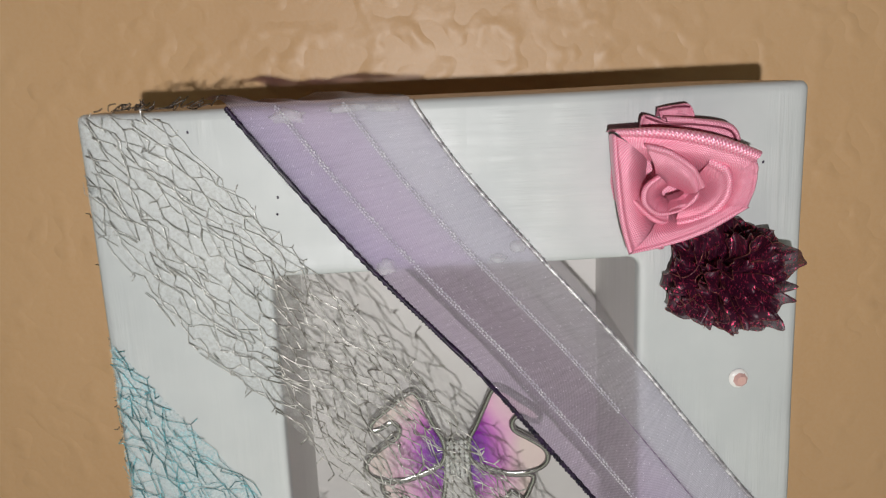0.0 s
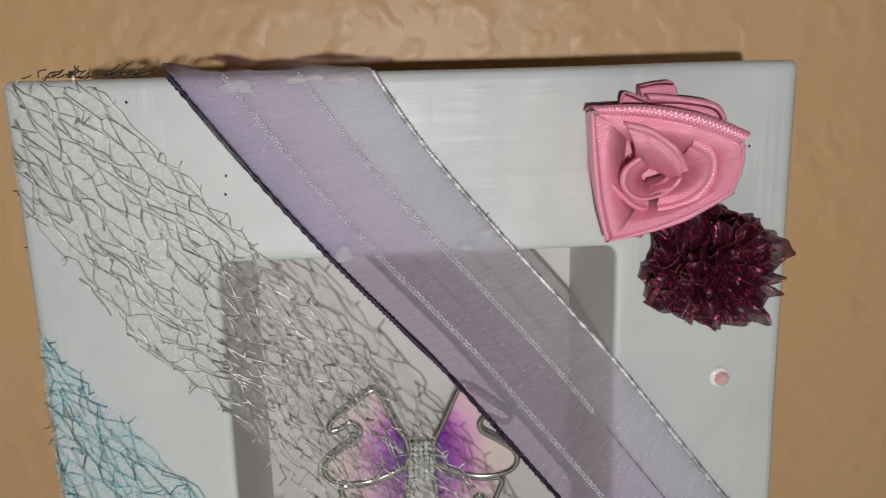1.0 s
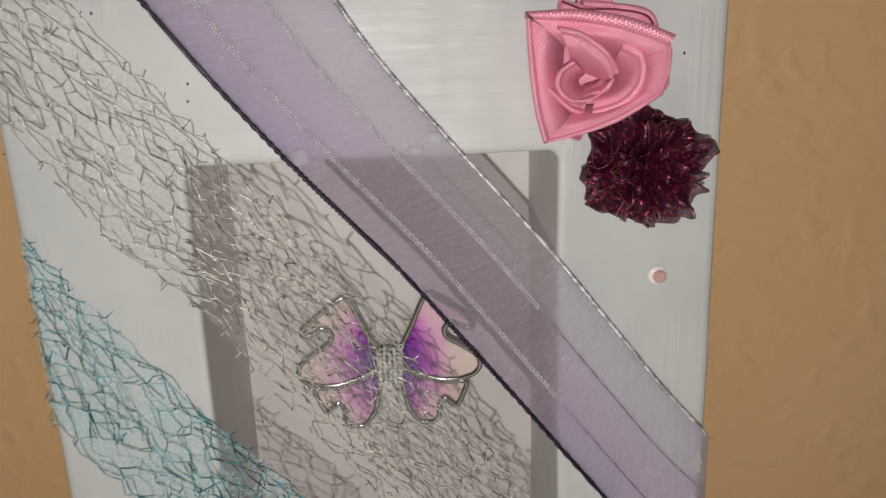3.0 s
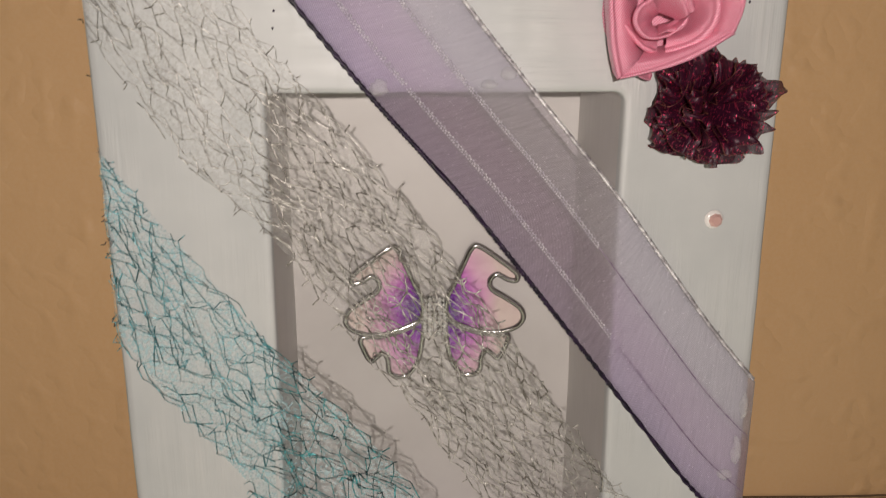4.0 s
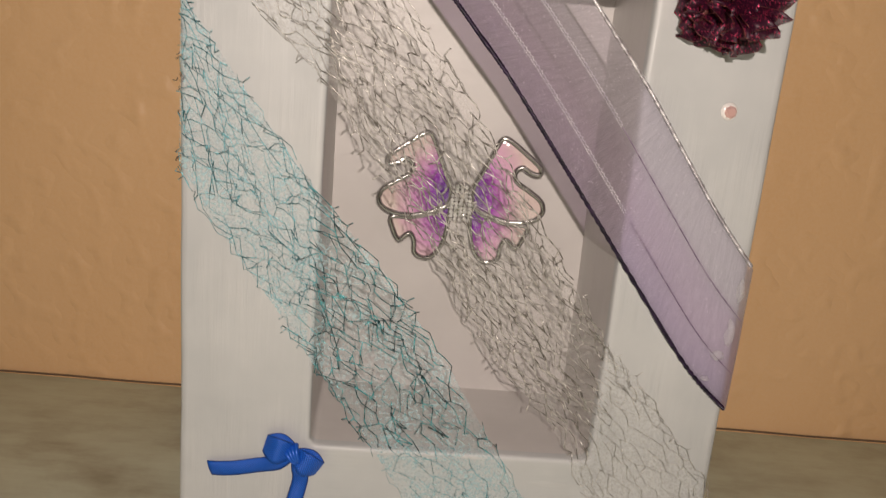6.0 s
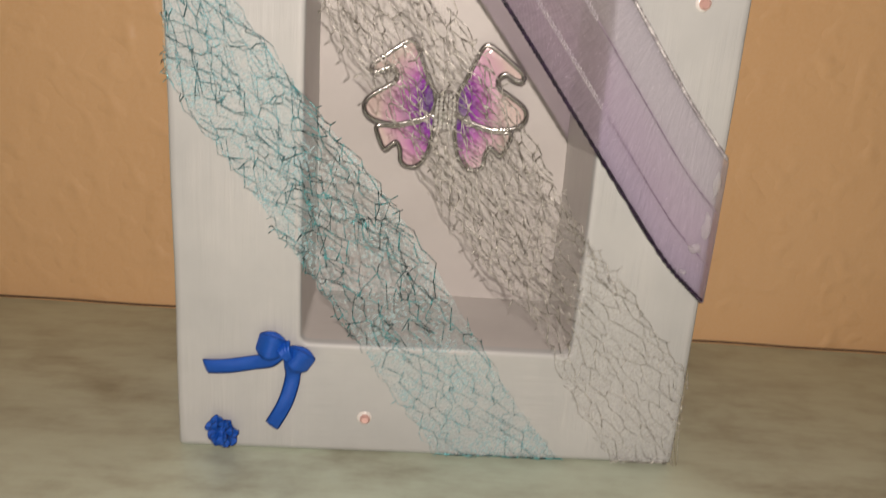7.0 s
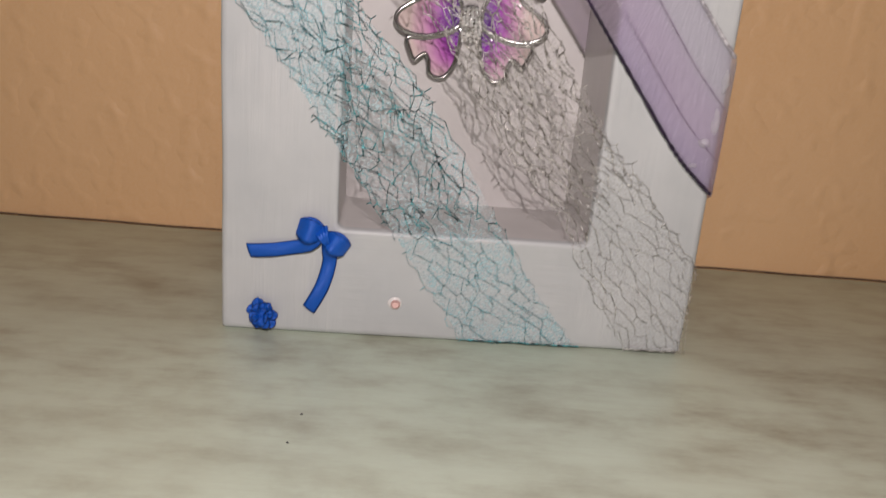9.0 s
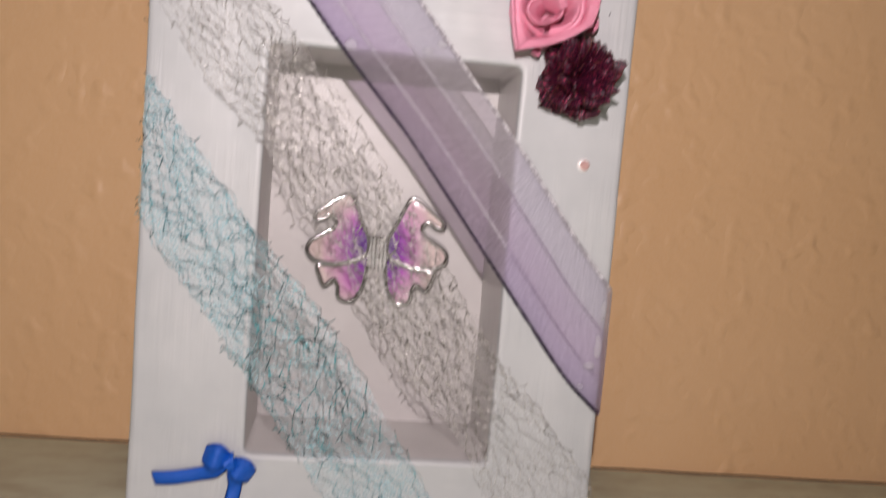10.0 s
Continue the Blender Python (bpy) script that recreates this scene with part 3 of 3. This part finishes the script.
        part("woven_line", Shape().tube([along(path, share + (1 - share) * i / 60) for i in range(61)], 0.00020, 4), WOVEN_LINE, ribbon, "darker woven line")
    rnd = random.Random(8)
    # loose metallic fibres along the shiny border
    s = Shape()
    for i in range(60):
        p = along(line(1.0), rnd.random() ** 1.3)
        d = Vector((rnd.uniform(-1, 1), -0.3 * rnd.random(), rnd.uniform(-1, 1))) * 0.0014
        s.tube([p, p + d], 0.0001, 3)
    part("loose_fibres", s, SILVER_EDGE, ribbon)
    for x, z, rx, rz, rough in ((-0.018, 0.2148, 0.0028, 0.0024, 0.5), (0.018, 0.2185, 0.0022, 0.0018, 0.4), (0.0125, 0.2155, 0.0024, 0.0013, 0.5),
                                (-0.041, 0.2565, 0.0042, 0.0020, 0.7), (-0.026, 0.2578, 0.0055, 0.0012, 0.7), (-0.016, 0.2575, 0.0040, 0.0012, 0.6),
                                (0.0955, 0.1155, 0.0014, 0.0040, 0.6), (0.0945, 0.1000, 0.0016, 0.0048, 0.7), (0.0915, 0.0915, 0.0022, 0.0018, 0.6), (0.0885, 0.0825, 0.0016, 0.0010, 0.5)):
        part("glue_blob", Shape().dome((x, -0.0019, z), rx, 0.0021, rz, 6, 26, rough * 0.8), GLUE, ribbon, "shiny clear glue blob")


build_ribbon()


# ---------------------------------------------------------------- the pink rose
def build_rose():
    centre = Vector((0.0570, 0, 0.2345))
    rose = thing("satin_rose", centre, "pink satin ribbon rose folded in squarish petals on the frame", "fabric flower")
    k = 0.0000650

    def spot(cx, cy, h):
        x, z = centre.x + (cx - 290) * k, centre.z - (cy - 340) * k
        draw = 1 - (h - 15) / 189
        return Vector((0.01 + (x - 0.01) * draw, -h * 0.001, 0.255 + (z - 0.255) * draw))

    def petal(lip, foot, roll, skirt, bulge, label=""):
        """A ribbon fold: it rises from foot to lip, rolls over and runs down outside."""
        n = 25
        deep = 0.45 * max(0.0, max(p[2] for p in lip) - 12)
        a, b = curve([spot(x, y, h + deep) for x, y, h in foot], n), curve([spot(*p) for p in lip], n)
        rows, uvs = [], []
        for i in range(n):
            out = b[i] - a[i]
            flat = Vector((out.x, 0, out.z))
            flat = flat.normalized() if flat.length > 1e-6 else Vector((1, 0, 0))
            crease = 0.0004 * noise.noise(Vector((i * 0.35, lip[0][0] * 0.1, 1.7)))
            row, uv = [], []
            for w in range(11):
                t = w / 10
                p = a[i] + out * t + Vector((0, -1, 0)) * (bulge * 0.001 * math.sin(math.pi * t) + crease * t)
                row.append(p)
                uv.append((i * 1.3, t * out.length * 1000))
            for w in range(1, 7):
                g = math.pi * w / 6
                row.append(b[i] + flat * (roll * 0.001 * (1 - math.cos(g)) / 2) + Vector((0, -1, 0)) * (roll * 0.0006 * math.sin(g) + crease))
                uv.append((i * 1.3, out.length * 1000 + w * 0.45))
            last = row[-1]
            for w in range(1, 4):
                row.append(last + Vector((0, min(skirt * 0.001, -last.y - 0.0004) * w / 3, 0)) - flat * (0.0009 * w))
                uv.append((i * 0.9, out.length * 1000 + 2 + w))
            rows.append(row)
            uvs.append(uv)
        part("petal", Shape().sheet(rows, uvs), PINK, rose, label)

    plug = Shape().dome((centre.x + 0.001, -0.0004, centre.z), 0.0140, 0.0035, 0.0140, 6, 20, 0.1)
    plug.uv = [(p[0] * 1000, p[2] * 1000) for p in plug.v]
    part("base", plug, PINK, rose)
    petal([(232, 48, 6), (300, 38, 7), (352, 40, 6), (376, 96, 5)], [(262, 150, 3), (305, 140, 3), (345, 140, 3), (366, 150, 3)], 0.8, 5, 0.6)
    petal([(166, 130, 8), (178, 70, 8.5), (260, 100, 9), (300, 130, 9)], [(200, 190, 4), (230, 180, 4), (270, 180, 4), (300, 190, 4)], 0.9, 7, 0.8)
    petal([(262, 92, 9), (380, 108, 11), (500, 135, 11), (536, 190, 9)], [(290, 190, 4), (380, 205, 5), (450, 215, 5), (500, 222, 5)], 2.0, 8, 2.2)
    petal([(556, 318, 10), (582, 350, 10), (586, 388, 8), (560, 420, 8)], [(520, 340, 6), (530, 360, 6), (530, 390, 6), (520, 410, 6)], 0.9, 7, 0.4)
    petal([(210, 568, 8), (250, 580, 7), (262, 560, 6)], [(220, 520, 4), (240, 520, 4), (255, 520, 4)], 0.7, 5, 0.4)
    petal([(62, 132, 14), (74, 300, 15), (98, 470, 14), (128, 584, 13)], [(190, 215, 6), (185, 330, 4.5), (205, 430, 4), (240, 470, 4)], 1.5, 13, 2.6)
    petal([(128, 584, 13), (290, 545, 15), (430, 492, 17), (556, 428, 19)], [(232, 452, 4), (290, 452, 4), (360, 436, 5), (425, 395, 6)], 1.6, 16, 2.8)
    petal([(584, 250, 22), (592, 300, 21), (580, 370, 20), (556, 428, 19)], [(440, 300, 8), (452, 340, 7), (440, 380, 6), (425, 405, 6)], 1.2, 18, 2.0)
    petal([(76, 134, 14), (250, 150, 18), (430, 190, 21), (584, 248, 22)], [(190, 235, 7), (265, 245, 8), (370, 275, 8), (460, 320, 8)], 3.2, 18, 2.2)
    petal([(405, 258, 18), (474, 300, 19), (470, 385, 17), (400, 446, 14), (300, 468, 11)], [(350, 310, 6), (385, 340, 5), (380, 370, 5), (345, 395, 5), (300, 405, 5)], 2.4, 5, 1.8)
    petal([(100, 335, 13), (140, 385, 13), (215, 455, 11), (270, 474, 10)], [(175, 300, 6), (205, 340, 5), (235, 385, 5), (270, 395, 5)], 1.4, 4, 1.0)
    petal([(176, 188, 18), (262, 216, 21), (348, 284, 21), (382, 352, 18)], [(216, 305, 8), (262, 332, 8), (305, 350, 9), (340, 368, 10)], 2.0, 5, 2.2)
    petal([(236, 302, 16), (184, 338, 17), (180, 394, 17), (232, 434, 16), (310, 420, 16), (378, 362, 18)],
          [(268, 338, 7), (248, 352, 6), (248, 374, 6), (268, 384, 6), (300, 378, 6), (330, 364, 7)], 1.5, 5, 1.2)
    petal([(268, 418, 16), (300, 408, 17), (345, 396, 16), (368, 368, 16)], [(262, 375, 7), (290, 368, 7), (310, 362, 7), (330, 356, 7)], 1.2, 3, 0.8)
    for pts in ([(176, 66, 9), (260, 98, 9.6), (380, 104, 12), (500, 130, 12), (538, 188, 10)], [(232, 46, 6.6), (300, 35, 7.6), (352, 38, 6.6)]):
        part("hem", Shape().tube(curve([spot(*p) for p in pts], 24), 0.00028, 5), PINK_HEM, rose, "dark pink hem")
    return rose


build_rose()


# ---------------------------------------------------------------- gathered flowers
def build_gathered(name, at, size, rings, mat, hem_mat, label, seed, hem_r, ruffle, crumple=0.0):
    """A flower of gathered, ruffled petals; rings: (count, length, width, height, upward lean)."""
    rnd = random.Random(seed)
    flower = thing(name, at, label, "fabric flower")
    c = Vector(at)
    heart = Shape().dome((c.x, -0.0004, c.z), size * 0.45, size * 0.42, size * 0.45, 5, 14, 0.3)
    heart.uv = [(p[0] * 1000, p[2] * 1000) for p in heart.v]
    part("heart", heart, mat, flower)
    for count, length, width, height, lean in rings:
        for i in range(count):
            a = 2 * math.pi * (i + rnd.uniform(-0.3, 0.3)) / count + height * 40
            d = Vector((math.cos(a), 0, math.sin(a)))
            side = Vector((-math.sin(a), 0, math.cos(a)))
            l, w = length * rnd.uniform(0.85, 1.15) * (1 + crumple * (0.30 * abs(d.z) - 0.05)), width * rnd.uniform(0.8, 1.2)
            ph, ph2 = rnd.uniform(0, 6), rnd.uniform(0, 6)
            up = lean * rnd.uniform(0.2, 1.7)
            twist = rnd.uniform(-0.7, 0.7)
            seat = c + Vector((rnd.uniform(-1, 1), 0, rnd.uniform(-1, 1))) * (crumple * size * 0.22)
            rows, uvs = [], []
            for s in range(9):
                t = s / 8
                row, uv = [], []
                for k in range(15):
                    u = k / 7 - 1
                    open_ = 0.3 + 0.7 * math.sin(math.pi / 2 * min(1, t * 1.5))
                    fold = ruffle * size * t * (math.sin(3.4 * u + ph) + 0.6 * math.sin(7.3 * u + ph2 + 2.0 * t) + twist * u)
                    reach = l * t * (1 - 0.26 * abs(u) ** 2.5 * t)
                    curl = up * l * math.sin(t * 1.9)
                    p = seat + d * (size * 0.06 + reach) + side * (u * w * 0.5 * open_ + 0.25 * fold) + Vector((0, -height - curl - fold, 0))
                    p += noise.noise_vector(Vector((p.x * 330, ph * 3, p.z * 330))) * (crumple * size * 0.16 * t)
                    p.y = min(p.y, -0.0005)
                    row.append(p)
                    uv.append((u * w * 500, l * t * 1000))
                rows.append(row)
                uvs.append(uv)
            s = Shape().sheet(rows, uvs)
            petal = part("petal", s, mat, flower)
            rim = [r[0] for r in rows[2:]] + rows[-1][1:-1] + [r[-1] for r in reversed(rows[2:])]
            part("hem", Shape().tube(curve(rim, 44), hem_r, 4), hem_mat, petal)
    return flower


burgundy_flower = build_gathered("organza_flower", (0.0727, 0, 0.2095), 0.0185,
               [(8, 0.0146, 0.0112, 0.0012, 0.15), (10, 0.0134, 0.0095, 0.0030, 0.45), (11, 0.0125, 0.0085, 0.0050, 0.65), (11, 0.0098, 0.0080, 0.0065, 0.9), (9, 0.0070, 0.0075, 0.0085, 1.1), (5, 0.0040, 0.0060, 0.0100, 1.2)],
               BURGUNDY, BURGUNDY_HEM, "dark burgundy gathered organza flower with glittering red threads", 6, 0.00010, 0.17, 0.45)
def build_curls(flower, spread, label):
    """Loose curling threads that stand out of a gathered flower."""
    rnd, c = random.Random(12), flower.location
    for _ in range(9):
        a, p = rnd.uniform(0, 6.28), c + Vector((rnd.uniform(-1, 1) * spread, -0.0115, rnd.uniform(-1, 1) * spread))
        pts = []
        for i in range(5):
            pts.append(p.copy())
            a += rnd.uniform(-1.3, 1.3)
            p = p + Vector((math.cos(a), rnd.uniform(-0.2, 0.25), math.sin(a))) * 0.0032
        part("loose_thread", Shape().tube(curve(pts, 26), 0.00011, 4), BURGUNDY_HEM, flower, label)


build_curls(burgundy_flower, 0.008, "fine loose curling thread")
build_gathered("ribbon_rosette", (-0.0790, 0, 0.0082), 0.0072,
               [(7, 0.0062, 0.0052, 0.0005, 0.25), (6, 0.0048, 0.0046, 0.0016, 0.5), (4, 0.0028, 0.0034, 0.0028, 0.8)],
               BLUE, BLUE_HEM, "small royal blue ribbon rosette near the frame's bottom corner", 9, 0.00012, 0.07)


# ---------------------------------------------------------------- the blue bow
def build_bow():
    bow = thing("ribbon_bow", (-0.055, 0, 0.043), "royal blue satin ribbon bow with two hanging tails", "bow")

    def spot(cx, cy):
        px, py = cx / 2.52 - 195, cy / 2.52 - 80
        return Vector((-0.055 + px * 0.000212, 0, 0.043 - py * 0.000243 + px * 0.00002))

    def tail(pts, width, cut):
        mid = curve([spot(*p) for p in pts], 30)
        rows, uvs = [], []
        gone = 0
        for i, p in enumerate(mid):
            q, o = mid[min(i + 1, 29)], mid[max(i - 1, 0)]
            d = (q - o).normalized()
            side = Vector((d.z, 0, -d.x))
            row, uv = [], []
            for k in range(7):
                u = k / 6 - 0.5
                slant = d * (u * cut * (i / 29) ** 8)
                row.append(p + side * (u * width * (0.62 + 0.38 * min(1, i / 7))) + slant + Vector((0, -0.0009 - 0.0006 * math.sin(i * 0.33) - 0.0018 * (1 - i / 29) - 0.0006 * (1 - 4 * u * u), 0)))
                uv.append((u * width * 1000, gone * 1000))
            gone += (q - p).length
            rows.append(row)
            uvs.append(uv)
        t = part("tail", Shape().sheet(rows, uvs), BLUE, bow, thick=0.0003)
        for e in (0, -1):
            part("selvedge", Shape().tube([r[e] + Vector((0, -0.0001, 0)) for r in rows], 0.00016, 4), BLUE_HEM, t)
        part("cut_end", Shape().tube(rows[-1], 0.00017, 4), BLUE_HEM, t)

    tail([(482, 200), (420, 232), (345, 246), (250, 252), (138, 254)], 0.0056, 0.0012)
    tail([(505, 215), (520, 262), (522, 320), (492, 420), (430, 526)], 0.0055, -0.0010)

    def loop(root, tip, wide, high):
        a, b = spot(*root), spot(*tip)
        d = b - a
        side = Vector((d.z, 0, -d.x)).normalized()
        rows, uvs = [], []
        for i in range(33):
            w = 2 * math.pi * i / 32
            t = (1 - math.cos(w)) / 2
            mid = a + d * t + Vector((0, -0.0016 - high * (0.5 + 0.5 * math.sin(w)) * math.sin(math.pi * min(1, t * 0.75 + 0.12)), 0))
            width = wide * (0.32 + 0.68 * math.sin(math.pi * (0.10 + 0.74 * t)))
            rows.append([mid + side * ((k / 6 - 0.5) * width) for k in range(7)])
            uvs.append([((k / 6 - 0.5) * width * 1000, i * 0.8) for k in range(7)])
        l = part("loop", Shape().sheet(rows, uvs), BLUE, bow, thick=0.0003)
        for e in (0, -1):
            part("selvedge", Shape().tube([r[e] for r in rows], 0.00016, 4), BLUE_HEM, l)

    loop((492, 188), (372, 150), 0.0098, 0.0042)
    loop((500, 196), (604, 262), 0.0088, 0.0040)
    c = spot(497, 196)
    k = Shape()
    for i in range(4):
        a = radians(-62) + (i - 1.5) * 0.16
        d = Vector((math.cos(a), 0, math.sin(a)))
        off = Vector((math.sin(a), 0, -math.cos(a))) * ((i - 1.5) * 0.0009)
        k.tube([c + off + d * (0.0034 * math.cos(t / 12 * math.pi)) + Vector((0, -0.0025 - 0.0030 * math.sin(t / 12 * math.pi), 0)) for t in range(13)], 0.00085, 6)
    part("knot", k, BLUE, bow)


build_bow()


# ---------------------------------------------------------------- the brooch
def build_brooch():
    at = Vector((0.0008, DEEP - 0.0035, 0.1285))
    brooch = thing("winged_brooch", at, "silver brooch with purple and pink enamel wings on the back panel", "brooch")
    k = 0.0000800
    upper = [(525, 330), (560, 255), (600, 165), (640, 82), (680, 78), (770, 140), (845, 200), (845, 236), (805, 230), (757, 206), (724, 236), (735, 282), (800, 322), (868, 372), (880, 428), (830, 474),
             (720, 492), (600, 462), (530, 420)]
    lower = [(524, 440), (600, 476), (715, 505), (812, 508), (800, 572), (770, 626), (742, 606), (712, 588), (690, 625), (682, 688), (640, 714), (592, 704), (548, 640), (526, 540)]

    def wing(outline, mirror, lift):
        pts = []
        for cx, cy in outline:
            x, z = (cx - 467) * k, -(cy - 400) * k
            pts.append(at + Vector((mirror * x, -0.0022 - lift - 0.10 * x, z)))
        rim = curve(pts, 90, True)
        ob = part("wing_rim", Shape().tube(rim, 0.00115, 8, True), CHROME, brooch, "polished silver wing rim")
        mid = sum(rim, Vector()) / len(rim)
        s = Shape()
        s.v = [tuple(p + Vector((0, 0.0001, 0))) for p in rim]
        s.uv = [(0, 0)] * len(rim)
        s.f = [tuple(range(len(rim)))]
        fill = part("wing_enamel", s, ENAMEL, ob, "glossy enamel fading from violet to pale pink")
        bm = bmesh.new()
        bm.from_mesh(fill.data)
        bmesh.ops.triangulate(bm, faces=bm.faces)
        bmesh.ops.subdivide_edges(bm, edges=bm.edges, cuts=2, use_grid_fill=True)
        edge = [Vector(p) - at for p in rim[::3]]
        for v in bm.verts:
            d = min((v.co - e).length for e in edge)
            v.co.y -= 0.0006 * min(1.0, d / 0.003)
        bmesh.ops.recalc_face_normals(bm, faces=bm.faces)
        bm.to_mesh(fill.data)
        bm.free()
        fill.data.polygons.foreach_set("use_smooth", [True] * len(fill.data.polygons))
        back = Shape()
        back.v = [tuple(Vector((p.x, at.y - 0.0002, p.z))) for p in (mid.lerp(q, 0.75) for q in rim)]
        back.v += [tuple(p) for p in (mid.lerp(q, 0.9) + Vector((0, 0.0006, 0)) for q in rim)]
        back.uv = [(0, 0)] * len(back.v)
        n = len(rim)
        back.f = [(i, (i + 1) % n, n + (i + 1) % n, n + i) for i in range(n)]
        part("wing_back", back, CHROME, ob)

    for side in (1, -1):
        wing(lower, side, 0.0)
        wing(upper, side, 0.0008)
    part("body_cap", Shape().dome((at.x, at.y - 0.002, at.z + 0.0066), 0.0030, 0.0024, 0.0011, 4, 14), CHROME, brooch, "silver body cap")
    part("body_plate", Shape().dome((at.x, at.y - 0.0001, at.z - 0.0015), 0.0052, 0.0046, 0.0092, 5, 18), CHROME, brooch)
    gem = Shape()
    ico = bmesh.new()
    bmesh.ops.create_icosphere(ico, subdivisions=1, radius=0.00098)
    gem.v, gem.f = [tuple(v.co) for v in ico.verts], [tuple(v.index for v in f.verts) for f in ico.faces]
    gem.uv = [(0, 0)] * len(gem.v)
    ico.free()
    first = part("crystal", gem, CRYSTAL, brooch, smooth=False)
    mesh = first.data
    moved = Vector(mesh.vertices[0].co) - Vector(gem.v[0])
    for v in mesh.vertices:
        v.co -= moved
    rnd = random.Random(4)
    for row in range(9):
        for col in range(5):
            ob = first if row == col == 0 else new("crystal", mesh)
            ob.parent = brooch
            x = (col - 2) * 0.00185
            z = 0.0052 - row * 0.00165 - (0.0003 if col in (0, 4) else 0)
            ob.location = (x, -0.0048 + abs(col - 2) * 0.0004 + 0.0016 * ((z + 0.0015) / 0.0085) ** 2, z)
            ob.rotation_euler = (rnd.random() * 3, rnd.random() * 3, rnd.random() * 3)
    s = Shape().dome((0.0012, DEEP - 0.0036, 0.1475), 0.0011, 0.0009, 0.0011, 4, 10)
    part("glue_dot", s, GLUE, brooch, "clear glue dot")


build_brooch()


# ---------------------------------------------------------------- flat gems
def build_gem(at, tilt):
    c = Vector(at)
    gem = thing("flat_back_gem", at, "tiny pale pink flat-back gem in a pearly rim", "gem", "gems on the frame")
    part("gem_rim", Shape().dome((c.x, -0.0002, c.z), 0.0029, 0.0009, 0.0029, 4, 20, 0.06), GEM_RING, gem, "pearly white rim")
    rows = []
    for r, y in ((0.0021, 0.0008), (0.0021, 0.0011), (0.0013, 0.0019), (0.00002, 0.0019)):
        rows.append([(c.x + 0.0003 + r * math.cos(radians(45 * i + tilt)), -y, c.z - 0.0002 + r * math.sin(radians(45 * i + tilt))) for i in range(8)])
    part("gem_stone", Shape().sheet(rows, closed=True), GEM_PINK, gem, "faceted pale pink stone", smooth=False)


build_gem((0.0812, 0, 0.1758), 10)
build_gem((-0.0250, 0, 0.0158), 25)


# ---------------------------------------------------------------- crumbs on the table
for x, y, r in ((-0.054, -0.067, 0.0004), (-0.056, -0.085, 0.0004)):
    crumb = part("crumb", Shape().tube([(x - r, y, 0.0001), (x, y + 0.0002, 0.0002), (x + r, y - 0.0001, 0.0001)], 0.00022, 6, False, lambda t: 1.3 - abs(t - 0.4)), CORD)
    tagged(crumb, "tiny dark crumb lying on the limed table", "crumb", "crumbs on the table")
